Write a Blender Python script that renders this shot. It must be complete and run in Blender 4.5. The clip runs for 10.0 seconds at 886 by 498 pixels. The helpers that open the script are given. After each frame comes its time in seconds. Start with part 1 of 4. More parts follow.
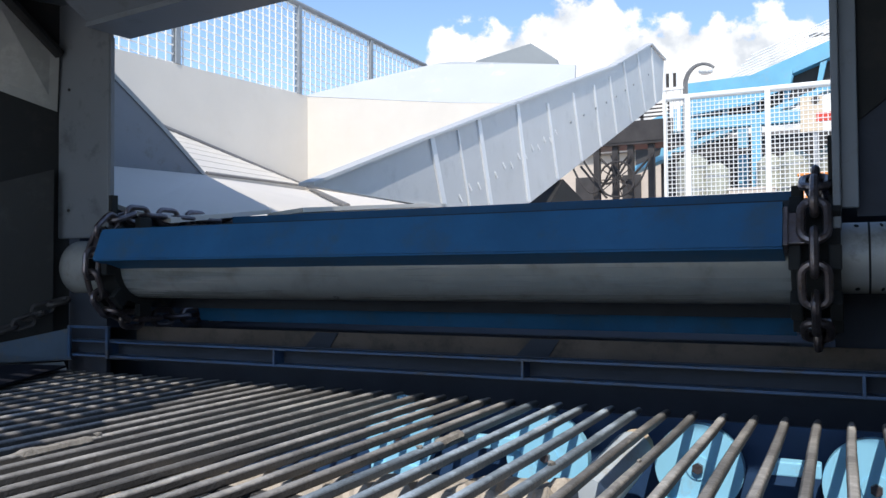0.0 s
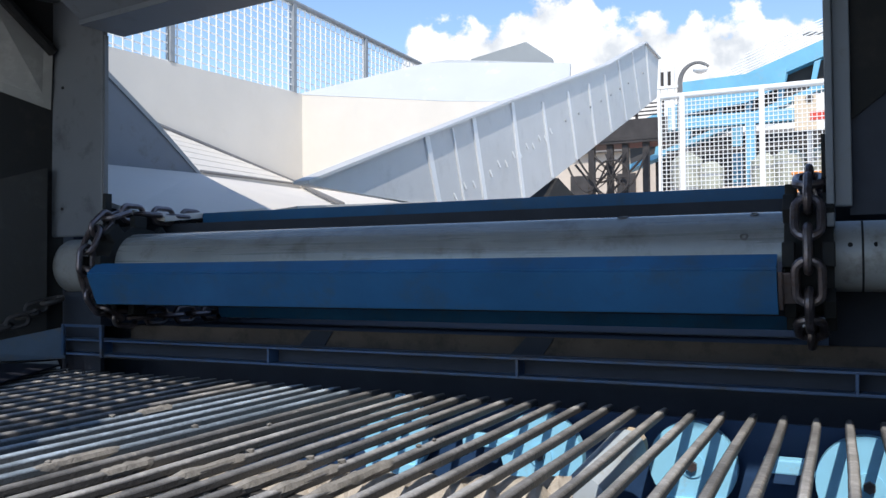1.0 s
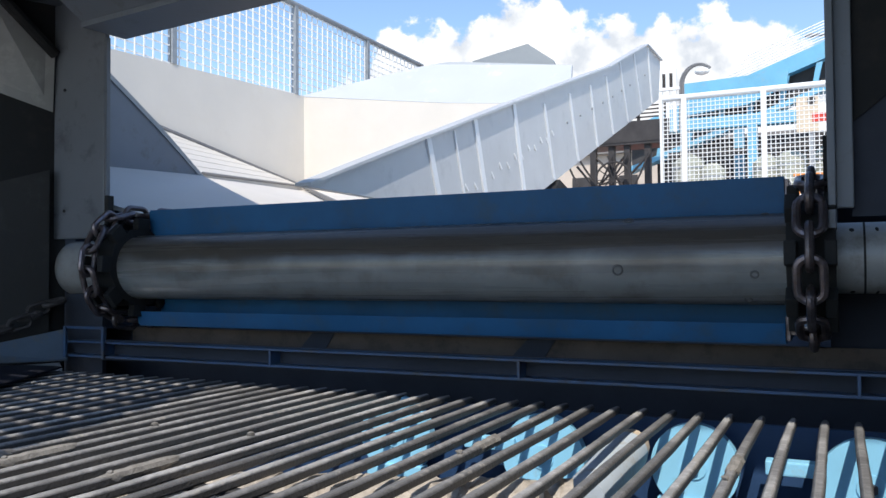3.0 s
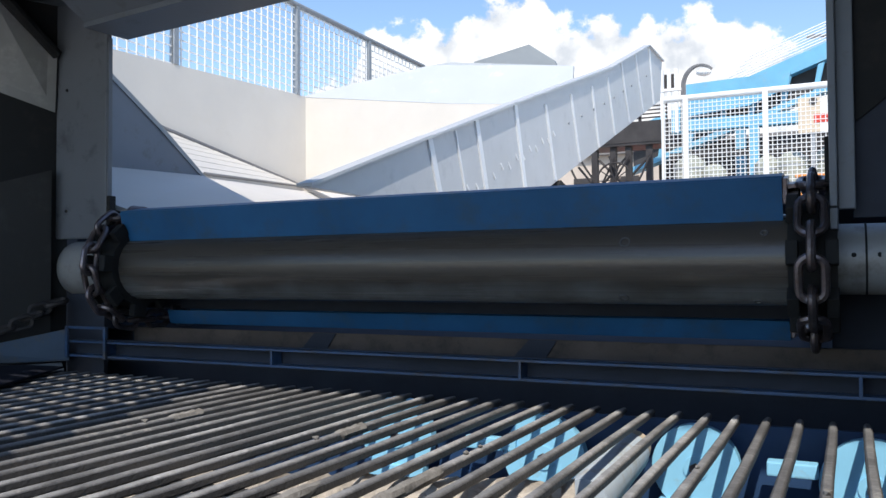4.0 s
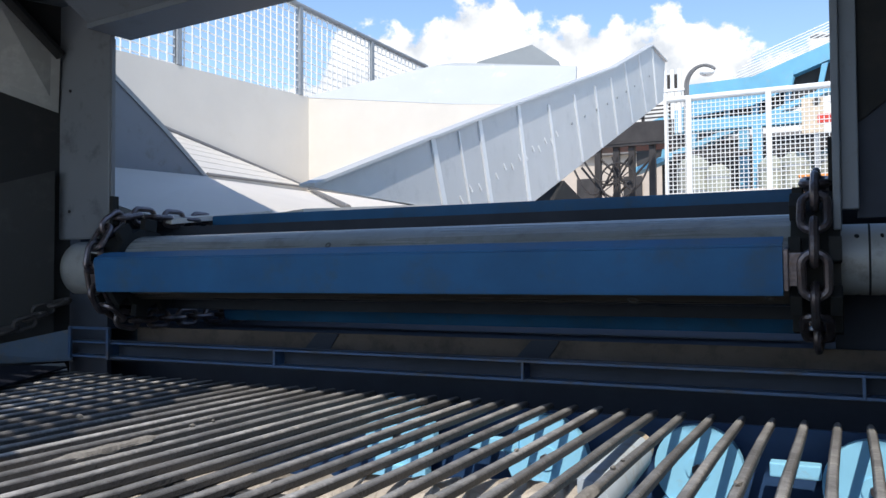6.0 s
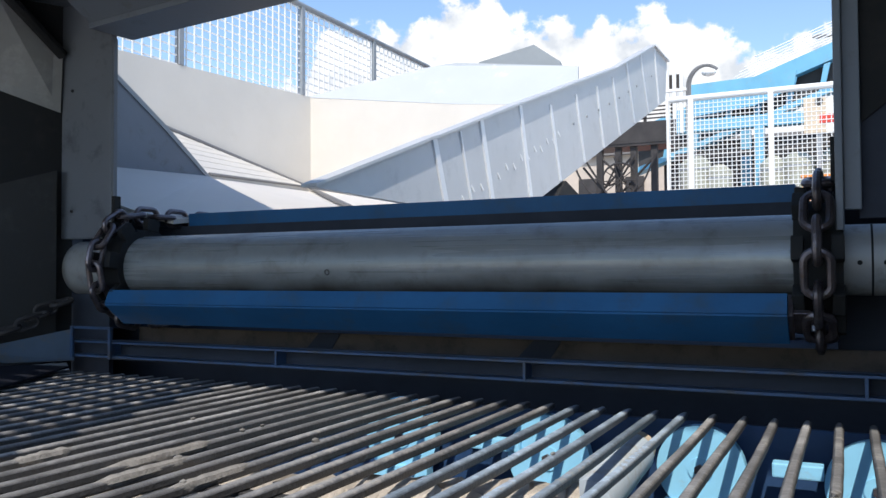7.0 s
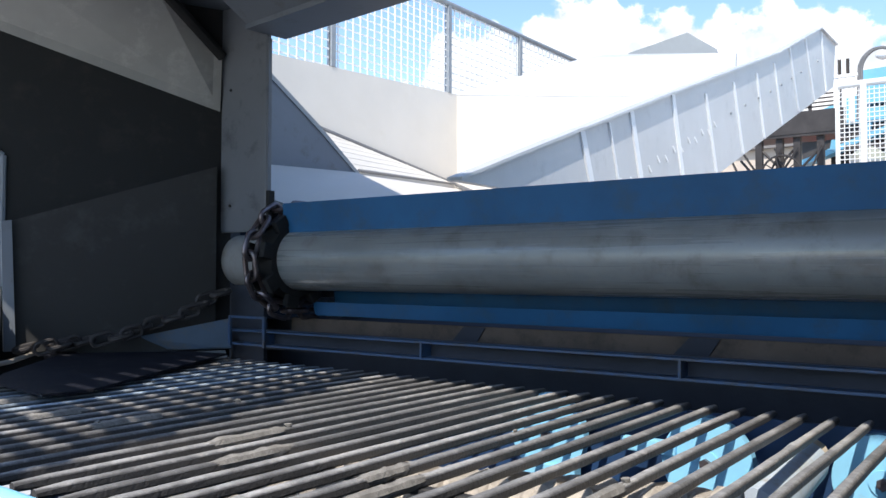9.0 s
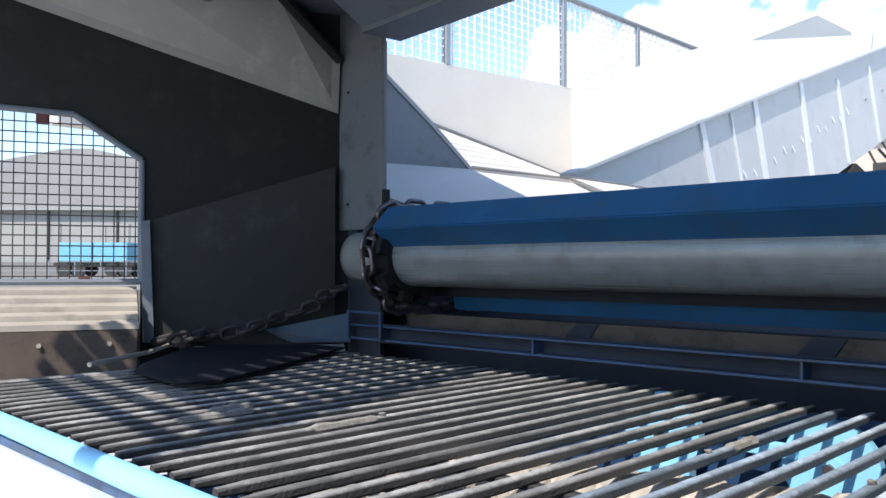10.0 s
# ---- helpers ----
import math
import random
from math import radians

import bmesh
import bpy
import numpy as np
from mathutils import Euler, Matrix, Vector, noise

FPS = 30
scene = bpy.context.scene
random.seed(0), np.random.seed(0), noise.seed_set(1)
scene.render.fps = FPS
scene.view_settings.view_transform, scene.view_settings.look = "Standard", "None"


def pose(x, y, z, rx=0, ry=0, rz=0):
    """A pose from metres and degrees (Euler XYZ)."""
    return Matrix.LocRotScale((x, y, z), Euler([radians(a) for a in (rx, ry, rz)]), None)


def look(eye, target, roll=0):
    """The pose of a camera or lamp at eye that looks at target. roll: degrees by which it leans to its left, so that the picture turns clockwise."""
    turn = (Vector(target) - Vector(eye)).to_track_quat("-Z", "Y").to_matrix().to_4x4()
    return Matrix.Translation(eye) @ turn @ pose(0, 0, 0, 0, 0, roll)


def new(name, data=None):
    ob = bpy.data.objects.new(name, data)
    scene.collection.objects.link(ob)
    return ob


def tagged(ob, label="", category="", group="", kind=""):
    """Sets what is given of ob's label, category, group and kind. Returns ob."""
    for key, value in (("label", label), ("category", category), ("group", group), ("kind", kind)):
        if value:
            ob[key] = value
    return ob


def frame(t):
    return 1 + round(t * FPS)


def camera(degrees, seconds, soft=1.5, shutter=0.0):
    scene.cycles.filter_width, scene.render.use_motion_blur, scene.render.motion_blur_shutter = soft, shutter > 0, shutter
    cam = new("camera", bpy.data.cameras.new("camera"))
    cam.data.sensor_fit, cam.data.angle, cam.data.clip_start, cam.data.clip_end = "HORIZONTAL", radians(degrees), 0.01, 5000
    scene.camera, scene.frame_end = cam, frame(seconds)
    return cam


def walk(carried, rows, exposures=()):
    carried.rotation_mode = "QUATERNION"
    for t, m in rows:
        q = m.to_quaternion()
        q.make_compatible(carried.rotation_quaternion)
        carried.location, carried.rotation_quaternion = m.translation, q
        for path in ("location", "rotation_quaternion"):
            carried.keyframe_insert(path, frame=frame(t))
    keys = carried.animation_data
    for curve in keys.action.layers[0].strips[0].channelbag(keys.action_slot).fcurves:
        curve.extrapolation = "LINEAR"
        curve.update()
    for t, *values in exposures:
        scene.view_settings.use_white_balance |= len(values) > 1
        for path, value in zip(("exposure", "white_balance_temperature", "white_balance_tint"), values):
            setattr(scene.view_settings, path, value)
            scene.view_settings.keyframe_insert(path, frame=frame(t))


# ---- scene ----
cam = camera(56.8, 10.0, soft=1.5)
walk(cam, [
    (0.0, pose(-0.003, 0.000, 3.000, 91.66, 0.38, 26.23)),
    (0.5, pose(-0.003, 0.000, 3.001, 91.58, 0.33, 26.02)),
    (1.0, pose(-0.002, 0.000, 3.000, 91.55, 0.40, 25.88)),
    (1.5, pose(-0.001, 0.000, 3.001, 91.57, 0.41, 25.90)),
    (2.0, pose(-0.001, 0.001, 3.001, 91.63, 0.37, 25.92)),
    (2.5, pose(-0.001, 0.001, 3.000, 91.66, 0.42, 25.97)),
    (4.0, pose(-0.001, -0.001, 3.000, 91.72, 0.35, 26.10)),
    (4.5, pose(-0.001, 0.000, 3.000, 91.74, 0.33, 26.16)),
    (5.0, pose(0.000, 0.002, 3.000, 91.76, 0.29, 26.25)),
    (5.5, pose(0.000, 0.000, 3.000, 91.75, 0.35, 26.27)),
    (7.0, pose(-0.001, 0.001, 3.000, 91.75, 0.30, 26.43)),
    (7.5, pose(-0.006, 0.013, 2.996, 91.75, 0.41, 26.88)),
    (8.0, pose(-0.014, 0.028, 2.993, 91.72, 0.45, 28.91)),
    (8.5, pose(-0.028, 0.044, 2.987, 91.72, 0.14, 31.70)),
    (9.0, pose(-0.034, 0.056, 2.980, 91.68, -0.12, 36.59)),
    (9.5, pose(-0.018, 0.056, 2.984, 91.48, -0.08, 41.42)),
    (10.0, pose(-0.005, 0.045, 2.987, 91.29, -0.12, 44.72)),
], exposures=[(0.0, 0.55), (7.5, 0.55), (8.5, 0.70), (9.0, 0.84), (9.5, 0.93), (10.0, 0.97)])

# ---- light ----
SUN_DIR = Vector((0.20, -0.62, 0.77)).normalized()     # towards the sun
world = bpy.data.worlds.new("sky")
scene.world = world
world.use_nodes = True
wn = world.node_tree.nodes
sky = wn.new("ShaderNodeTexSky")
sky.sky_type = "NISHITA"
sky.sun_disc = False
sky.ozone_density = 3.0
sky.dust_density = 0.4
sky.sun_elevation = math.asin(SUN_DIR.z)
sky.sun_rotation = math.atan2(SUN_DIR.x, SUN_DIR.y)
world.node_tree.links.new(sky.outputs[0], wn["Background"].inputs[0])
wn["Background"].inputs[1].default_value = 0.15
sun = new("sun", bpy.data.lights.new("sun", "SUN"))
sun.data.energy = 3.1
sun.data.angle = radians(0.5)
sun.data.color = (1.0, 0.94, 0.85)
sun.matrix_world = look(SUN_DIR * 50, (0, 0, 0))


# ---- materials ----
def material(name, colour, rough=0.6, metal=0.0, vary=0.12, scale=6.0, bump=0.15, fine=90.0, dirt=None, dirt_amount=0.4, spec=0.5, island=0.0):
    """Painted or bare surface: broad stains, fine grain, and a relief."""
    m = bpy.data.materials.new(name)
    m.use_nodes = True
    n, l = m.node_tree.nodes, m.node_tree.links
    b = n["Principled BSDF"]
    b.inputs["Roughness"].default_value = rough
    b.inputs["Metallic"].default_value = metal
    b.inputs["Specular IOR Level"].default_value = spec
    co = n.new("ShaderNodeTexCoord")
    big = n.new("ShaderNodeTexNoise")
    big.inputs["Scale"].default_value = scale
    big.inputs["Detail"].default_value = 6
    big.inputs["Roughness"].default_value = 0.62
    small = n.new("ShaderNodeTexNoise")
    small.inputs["Scale"].default_value = fine
    small.inputs["Detail"].default_value = 4
    l.new(co.outputs["Object"], big.inputs["Vector"])
    l.new(co.outputs["Object"], small.inputs["Vector"])
    ramp = n.new("ShaderNodeValToRGB")
    lo = tuple(max(0, c * (1 - vary)) for c in colour)
    hi = tuple(min(1, c * (1 + vary)) for c in colour)
    ramp.color_ramp.elements[0].position, ramp.color_ramp.elements[0].color = 0.3, (*lo, 1)
    ramp.color_ramp.elements[1].position, ramp.color_ramp.elements[1].color = 0.7, (*hi, 1)
    l.new(big.outputs["Fac"], ramp.inputs["Fac"])
    out = ramp.outputs["Color"]
    if dirt:
        patch = n.new("ShaderNodeTexNoise")
        patch.inputs["Scale"].default_value = scale * 2.7
        patch.inputs["Detail"].default_value = 8
        patch.inputs["Roughness"].default_value = 0.7
        l.new(co.outputs["Object"], patch.inputs["Vector"])
        r2 = n.new("ShaderNodeValToRGB")
        r2.color_ramp.elements[0].position = 0.62 - 0.3 * dirt_amount
        r2.color_ramp.elements[1].position = 0.78 - 0.2 * dirt_amount
        l.new(patch.outputs["Fac"], r2.inputs["Fac"])
        mix = n.new("ShaderNodeMix")
        mix.data_type = "RGBA"
        mix.inputs["B"].default_value = (*dirt, 1)
        l.new(r2.outputs["Color"], mix.inputs["Factor"])
        l.new(out, mix.inputs["A"])
        out = mix.outputs["Result"]
    if island:
        info = n.new("ShaderNodeObjectInfo")
        ma = n.new("ShaderNodeMapRange")
        ma.inputs["To Min"].default_value, ma.inputs["To Max"].default_value = 1 - island, 1 + island
        l.new(info.outputs["Random"], ma.inputs["Value"])
        mul = n.new("ShaderNodeVectorMath")
        mul.operation = "SCALE"
        l.new(out, mul.inputs[0])
        l.new(ma.outputs["Result"], mul.inputs["Scale"])
        out = mul.outputs["Vector"]
    l.new(out, b.inputs["Base Color"])
    rr = n.new("ShaderNodeMapRange")
    rr.inputs["To Min"].default_value, rr.inputs["To Max"].default_value = max(0.05, rough - 0.12), min(1, rough + 0.12)
    l.new(big.outputs["Fac"], rr.inputs["Value"])
    l.new(rr.outputs["Result"], b.inputs["Roughness"])
    bp = n.new("ShaderNodeBump")
    bp.inputs["Strength"].default_value = bump
    bp.inputs["Distance"].default_value = 0.004
    l.new(small.outputs["Fac"], bp.inputs["Height"])
    l.new(bp.outputs["Normal"], b.inputs["Normal"])
    return m


M_BLUE = material("slat_blue_paint", (0.025, 0.115, 0.262), 0.48, 0, 0.2, 3, 0.1, 60, (0.045, 0.105, 0.19), 0.4, 0.22)
M_NAVY = material("frame_blue_paint", (0.038, 0.082, 0.17), 0.45, 0, 0.2, 5, 0.15, 60, (0.06, 0.06, 0.065), 0.45)
M_LIGHTBLUE = material("light_blue_paint", (0.29, 0.65, 0.90), 0.45, 0, 0.07, 4, 0.1, 60, (0.32, 0.50, 0.62), 0.12)
M_DRUM = material("drum_grey_paint", (0.30, 0.31, 0.31), 0.42, 0.1, 0.14, 4, 0.2, 70, (0.16, 0.155, 0.14), 0.35)
def drum_paint():
    m = material("drum_grey_paint", (0.25, 0.265, 0.27), 0.27, 0.2, 0.14, 4, 0.12, 70, (0.16, 0.155, 0.15), 0.35)
    n, l = m.node_tree.nodes, m.node_tree.links
    b = n["Principled BSDF"]
    src = b.inputs["Base Color"].links[0].from_socket
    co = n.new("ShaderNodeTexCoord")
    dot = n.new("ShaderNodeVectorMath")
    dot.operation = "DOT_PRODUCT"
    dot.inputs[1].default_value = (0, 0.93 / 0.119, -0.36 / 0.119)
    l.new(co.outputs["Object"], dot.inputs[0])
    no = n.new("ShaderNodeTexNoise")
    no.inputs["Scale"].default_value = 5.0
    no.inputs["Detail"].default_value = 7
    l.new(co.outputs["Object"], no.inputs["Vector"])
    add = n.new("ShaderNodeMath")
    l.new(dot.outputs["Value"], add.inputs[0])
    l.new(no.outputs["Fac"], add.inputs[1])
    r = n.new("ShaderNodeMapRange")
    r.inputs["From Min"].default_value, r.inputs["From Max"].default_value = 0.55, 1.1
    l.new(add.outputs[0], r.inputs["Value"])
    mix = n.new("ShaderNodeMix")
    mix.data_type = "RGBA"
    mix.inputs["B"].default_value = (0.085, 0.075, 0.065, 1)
    # fine turning marks round the shell and long scuffs along it
    mp = n.new("ShaderNodeMapping")
    mp.inputs["Scale"].default_value = (1.2, 45, 45)
    l.new(co.outputs["Object"], mp.inputs["Vector"])
    st = n.new("ShaderNodeTexNoise")
    st.inputs["Scale"].default_value = 1.0
    st.inputs["Detail"].default_value = 5
    l.new(mp.outputs["Vector"], st.inputs["Vector"])
    sr = n.new("ShaderNodeMapRange")
    sr.inputs["To Min"].default_value, sr.inputs["To Max"].default_value = 0.14, 0.46
    sr.inputs["From Min"].default_value, sr.inputs["From Max"].default_value = 0.3, 0.7
    l.new(st.outputs["Fac"], sr.inputs["Value"])
    l.new(sr.outputs["Result"], b.inputs["Roughness"])
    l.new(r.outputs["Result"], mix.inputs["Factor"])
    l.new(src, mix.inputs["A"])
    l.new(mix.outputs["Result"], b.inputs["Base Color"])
    return m


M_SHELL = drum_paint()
M_RING = material("dark_weld", (0.11, 0.11, 0.115), 0.6, 0.2, 0.3, 30)
M_HUB = material("hub_grey_paint", (0.29, 0.29, 0.285), 0.45, 0, 0.12, 8, 0.2, 70, (0.22, 0.21, 0.20), 0.35)
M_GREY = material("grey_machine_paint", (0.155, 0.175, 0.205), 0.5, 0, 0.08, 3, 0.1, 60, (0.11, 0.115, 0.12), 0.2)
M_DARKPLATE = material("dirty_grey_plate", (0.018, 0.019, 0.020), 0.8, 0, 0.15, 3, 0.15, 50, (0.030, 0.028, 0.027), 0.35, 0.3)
M_PALEPLATE = material("pale_dusty_plate", (0.30, 0.30, 0.29), 0.7, 0, 0.12, 3, 0.15, 50, (0.40, 0.39, 0.38), 0.3)
M_CREAM = material("cream_hopper_paint", (0.63, 0.595, 0.545), 0.6, 0, 0.05, 1.2, 0.05, 40, (0.62, 0.58, 0.52), 0.15)
M_FLARE = material("white_sheet_paint", (0.47, 0.495, 0.52), 0.5, 0, 0.04, 1.5, 0.05, 40, (0.62, 0.64, 0.66), 0.15)
M_GALV = material("galvanised_sheet", (0.55, 0.56, 0.57), 0.45, 0.1, 0.06, 2, 0.06, 40, (0.47, 0.48, 0.49), 0.2)
M_RIB = material("pale_rib_paint", (0.80, 0.81, 0.82), 0.5, 0.1, 0.06, 6, 0.05, 60)
M_GALVRAIL = material("galvanised_rail", (0.30, 0.32, 0.34), 0.5, 0.3, 0.1, 12, 0.1, 80)
M_WHITE = material("white_fence_paint", (0.80, 0.80, 0.79), 0.5, 0, 0.04, 6, 0.05, 60)
M_CHAIN = material("chain_steel", (0.17, 0.145, 0.155), 0.32, 0.75, 0.3, 20, 0.35, 120, (0.12, 0.085, 0.06), 0.4, 0.5, 0.2)
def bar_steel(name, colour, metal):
    m = material(name, colour, 0.55, metal, 0.35, 9, 0.6, 140, tuple(c * 1.7 for c in colour), 0.4, 0.5, 0.35)
    n, l = m.node_tree.nodes, m.node_tree.links
    b = n["Principled BSDF"]
    src = b.inputs["Base Color"].links[0].from_socket
    co = n.new("ShaderNodeTexCoord")
    info = n.new("ShaderNodeObjectInfo")
    off = n.new("ShaderNodeVectorMath")
    off.operation = "ADD"
    l.new(co.outputs["Object"], off.inputs[0])
    sc = n.new("ShaderNodeVectorMath")
    sc.operation = "SCALE"
    sc.inputs[0].default_value = (7.0, 13.0, 3.0)
    l.new(info.outputs["Random"], sc.inputs["Scale"])
    l.new(sc.outputs[0], off.inputs[1])
    sp = n.new("ShaderNodeTexNoise")
    sp.inputs["Scale"].default_value = 55.0
    sp.inputs["Detail"].default_value = 3
    sp.inputs["Roughness"].default_value = 0.7
    l.new(off.outputs[0], sp.inputs["Vector"])
    wide = n.new("ShaderNodeTexNoise")
    wide.inputs["Scale"].default_value = 3.2
    l.new(off.outputs[0], wide.inputs["Vector"])
    mul = n.new("ShaderNodeMath")
    mul.operation = "MULTIPLY"
    l.new(sp.outputs["Fac"], mul.inputs[0])
    l.new(wide.outputs["Fac"], mul.inputs[1])
    r = n.new("ShaderNodeMapRange")
    r.inputs["From Min"].default_value, r.inputs["From Max"].default_value = 0.33, 0.46
    l.new(mul.outputs[0], r.inputs["Value"])
    mix = n.new("ShaderNodeMix")
    mix.data_type = "RGBA"
    mix.inputs["B"].default_value = (0.46, 0.43, 0.385, 1)
    l.new(r.outputs["Result"], mix.inputs["Factor"])
    l.new(src, mix.inputs["A"])
    # light and shade put into the colour: dark flanks, bright tops
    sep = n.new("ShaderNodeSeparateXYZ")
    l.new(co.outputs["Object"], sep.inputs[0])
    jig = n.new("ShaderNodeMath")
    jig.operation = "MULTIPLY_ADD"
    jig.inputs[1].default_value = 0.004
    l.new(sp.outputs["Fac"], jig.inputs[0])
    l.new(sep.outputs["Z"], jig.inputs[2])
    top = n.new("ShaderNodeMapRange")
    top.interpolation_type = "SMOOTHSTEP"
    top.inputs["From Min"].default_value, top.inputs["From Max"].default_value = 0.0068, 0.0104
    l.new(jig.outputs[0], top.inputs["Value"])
    crown_mix = n.new("ShaderNodeMix")
    crown_mix.data_type = "RGBA"
    crown_mix.inputs["A"].default_value = (colour[0] * 0.22, colour[1] * 0.218, colour[2] * 0.222, 1)
    l.new(mix.outputs["Result"], crown_mix.inputs["B"])
    # noise breaks up the painted top brightness along each bar
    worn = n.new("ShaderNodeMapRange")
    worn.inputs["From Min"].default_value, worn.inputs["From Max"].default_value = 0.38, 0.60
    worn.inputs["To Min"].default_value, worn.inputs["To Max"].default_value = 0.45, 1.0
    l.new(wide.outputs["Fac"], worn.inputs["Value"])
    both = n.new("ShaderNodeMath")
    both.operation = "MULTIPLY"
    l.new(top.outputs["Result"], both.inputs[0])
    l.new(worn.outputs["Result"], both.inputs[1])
    l.new(both.outputs[0], crown_mix.inputs["Factor"])
    l.new(crown_mix.outputs["Result"], b.inputs["Base Color"])
    return m


M_BAR = bar_steel("worn_bar_steel_lit_top", (0.33, 0.322, 0.315), 0.1)
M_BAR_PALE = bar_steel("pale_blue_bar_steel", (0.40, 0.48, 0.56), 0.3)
M_SOIL = material("dried_soil", (0.46, 0.41, 0.35), 0.95, 0, 0.25, 30, 0.8, 120)
M_BELT = material("black_rubber", (0.03, 0.03, 0.032), 0.8, 0, 0.3, 20, 0.3, 90, (0.10, 0.09, 0.08), 0.3)
M_BLACK = material("black_steel_plate", (0.044, 0.050, 0.066), 0.8, 0, 0.2, 5, 0.2, 50, spec=0.15)
M_BOARD = material("brown_board", (0.108, 0.084, 0.070), 0.85, 0, 0.25, 4, 0.3, 60, (0.05, 0.042, 0.037), 0.4, 0.25)
M_CONCRETE = material("concrete_ground", (0.50, 0.48, 0.45), 0.9, 0, 0.15, 0.4, 0.3, 30, (0.38, 0.36, 0.33), 0.3)
M_LEDGE = material("dusty_ledge", (0.40, 0.355, 0.305), 0.9, 0, 0.16, 4, 0.3, 60, (0.30, 0.26, 0.215), 0.3)
M_CHUTE = material("blue_grey_plate_paint", (0.10, 0.145, 0.21), 0.55, 0, 0.15, 5, 0.15, 60, (0.16, 0.16, 0.16), 0.3)
# near-black navy: deep shade over the web end put into the paint
M_END_SHADE = material("dark_end_shade_paint", (0.009, 0.010, 0.017), 0.7, 0, 0.2, 6, 0.15, 60, (0.03, 0.03, 0.03), 0.25, 0.2)
M_NIGHT = material("dark_navy_paint", (0.018, 0.050, 0.125), 0.5, 0, 0.25, 5)
M_YARD = material("gravel_yard", (0.22, 0.205, 0.185), 0.95, 0, 0.2, 0.3, 0.3, 8, (0.15, 0.14, 0.125), 0.35)
M_PALEGREEN = material("pale_green_tank_paint", (0.36, 0.37, 0.30), 0.6, 0, 0.2, 2, 0.1, 30, (0.22, 0.20, 0.16), 0.4)
M_TANK = material("grey_tank_paint", (0.30, 0.32, 0.33), 0.5, 0.2, 0.1, 2)
M_POST = material("post_grey_blue_paint", (0.140, 0.152, 0.172), 0.5, 0, 0.1, 3, 0.1, 60, (0.06, 0.065, 0.075), 0.25)
M_FARBLUE = material("weathered_blue_paint", (0.15, 0.40, 0.57), 0.5, 0, 0.1, 2, 0.1, 30, (0.22, 0.36, 0.45), 0.3)
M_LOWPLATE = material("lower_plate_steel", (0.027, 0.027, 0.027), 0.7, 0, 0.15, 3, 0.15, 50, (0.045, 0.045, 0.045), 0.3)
M_ROOF = material("far_roof_sheet", (0.19, 0.18, 0.175), 0.8, 0, 0.08, 0.5, 0.1, 10)
M_FARWALL = material("far_wall_render", (0.30, 0.295, 0.285), 0.85, 0, 0.06, 0.5, 0.1, 10)
M_FARDARK = material("dark_steelwork", (0.05, 0.045, 0.045), 0.6, 0.3, 0.3, 4, 0.2, 30)
M_RED = material("red_paint", (0.60, 0.05, 0.03), 0.5)
M_ORANGE = material("orange_paint", (0.75, 0.28, 0.06), 0.5)
M_TAN = material("tan_sandstone", (0.55, 0.47, 0.40), 0.85, 0, 0.1, 2)
M_BEIGE = material("beige_pad", (0.58, 0.48, 0.36), 0.8, 0, 0.1, 8)
M_RAM = material("ram_pale_paint", (0.50, 0.57, 0.64), 0.5, 0, 0.1, 6, 0.1, 60, (0.42, 0.40, 0.36), 0.3)
M_CRUST = material("bar_soil_crust", (0.25, 0.235, 0.215), 0.95, 0, 0.3, 40, 0.6, 150, (0.20, 0.185, 0.165), 0.4)
M_HOSE = material("grey_hose", (0.15, 0.15, 0.155), 0.5)
M_RUST = material("rusty_clamp", (0.13, 0.05, 0.05), 0.8, 0.2, 0.3, 20)


# ---- mesh helpers ----
def add_box(bm, x0, x1, y0, y1, z0, z1, m=None, bevel=0.0):
    g = bmesh.ops.create_cube(bm, size=1.0)
    vs = g["verts"]
    for v in vs:
        v.co = Vector((x0 + (v.co.x + 0.5) * (x1 - x0), y0 + (v.co.y + 0.5) * (y1 - y0), z0 + (v.co.z + 0.5) * (z1 - z0)))
    if bevel:
        es = list({e for v in vs for e in v.link_edges})
        r = bmesh.ops.bevel(bm, geom=es, offset=bevel, segments=2, affect="EDGES", profile=0.6)
        vs = list({v for f in r["faces"] for v in f.verts} | {v for v in vs if v.is_valid})
    if m is not None:
        for v in vs:
            v.co = m @ v.co
    return vs


def add_tube(bm, a, b, r, seg=16, r2=None, caps=True):
    a, b = Vector(a), Vector(b)
    d = b - a
    m = Matrix.Translation((a + b) / 2) @ d.to_track_quat("Z", "Y").to_matrix().to_4x4()
    bmesh.ops.create_cone(bm, cap_ends=caps, segments=seg, radius1=r, radius2=r if r2 is None else r2, depth=d.length, matrix=m)


def add_prism(bm, poly, direction):
    """A closed prism from a planar polygon, pushed along direction."""
    d = Vector(direction)
    a = [bm.verts.new(Vector(p)) for p in poly]
    b = [bm.verts.new(Vector(p) + d) for p in poly]
    fs = [bm.faces.new(a), bm.faces.new(b[::-1])]
    for i in range(len(a)):
        j = (i + 1) % len(a)
        fs.append(bm.faces.new((a[j], a[i], b[i], b[j])))
    bmesh.ops.recalc_face_normals(bm, faces=fs)


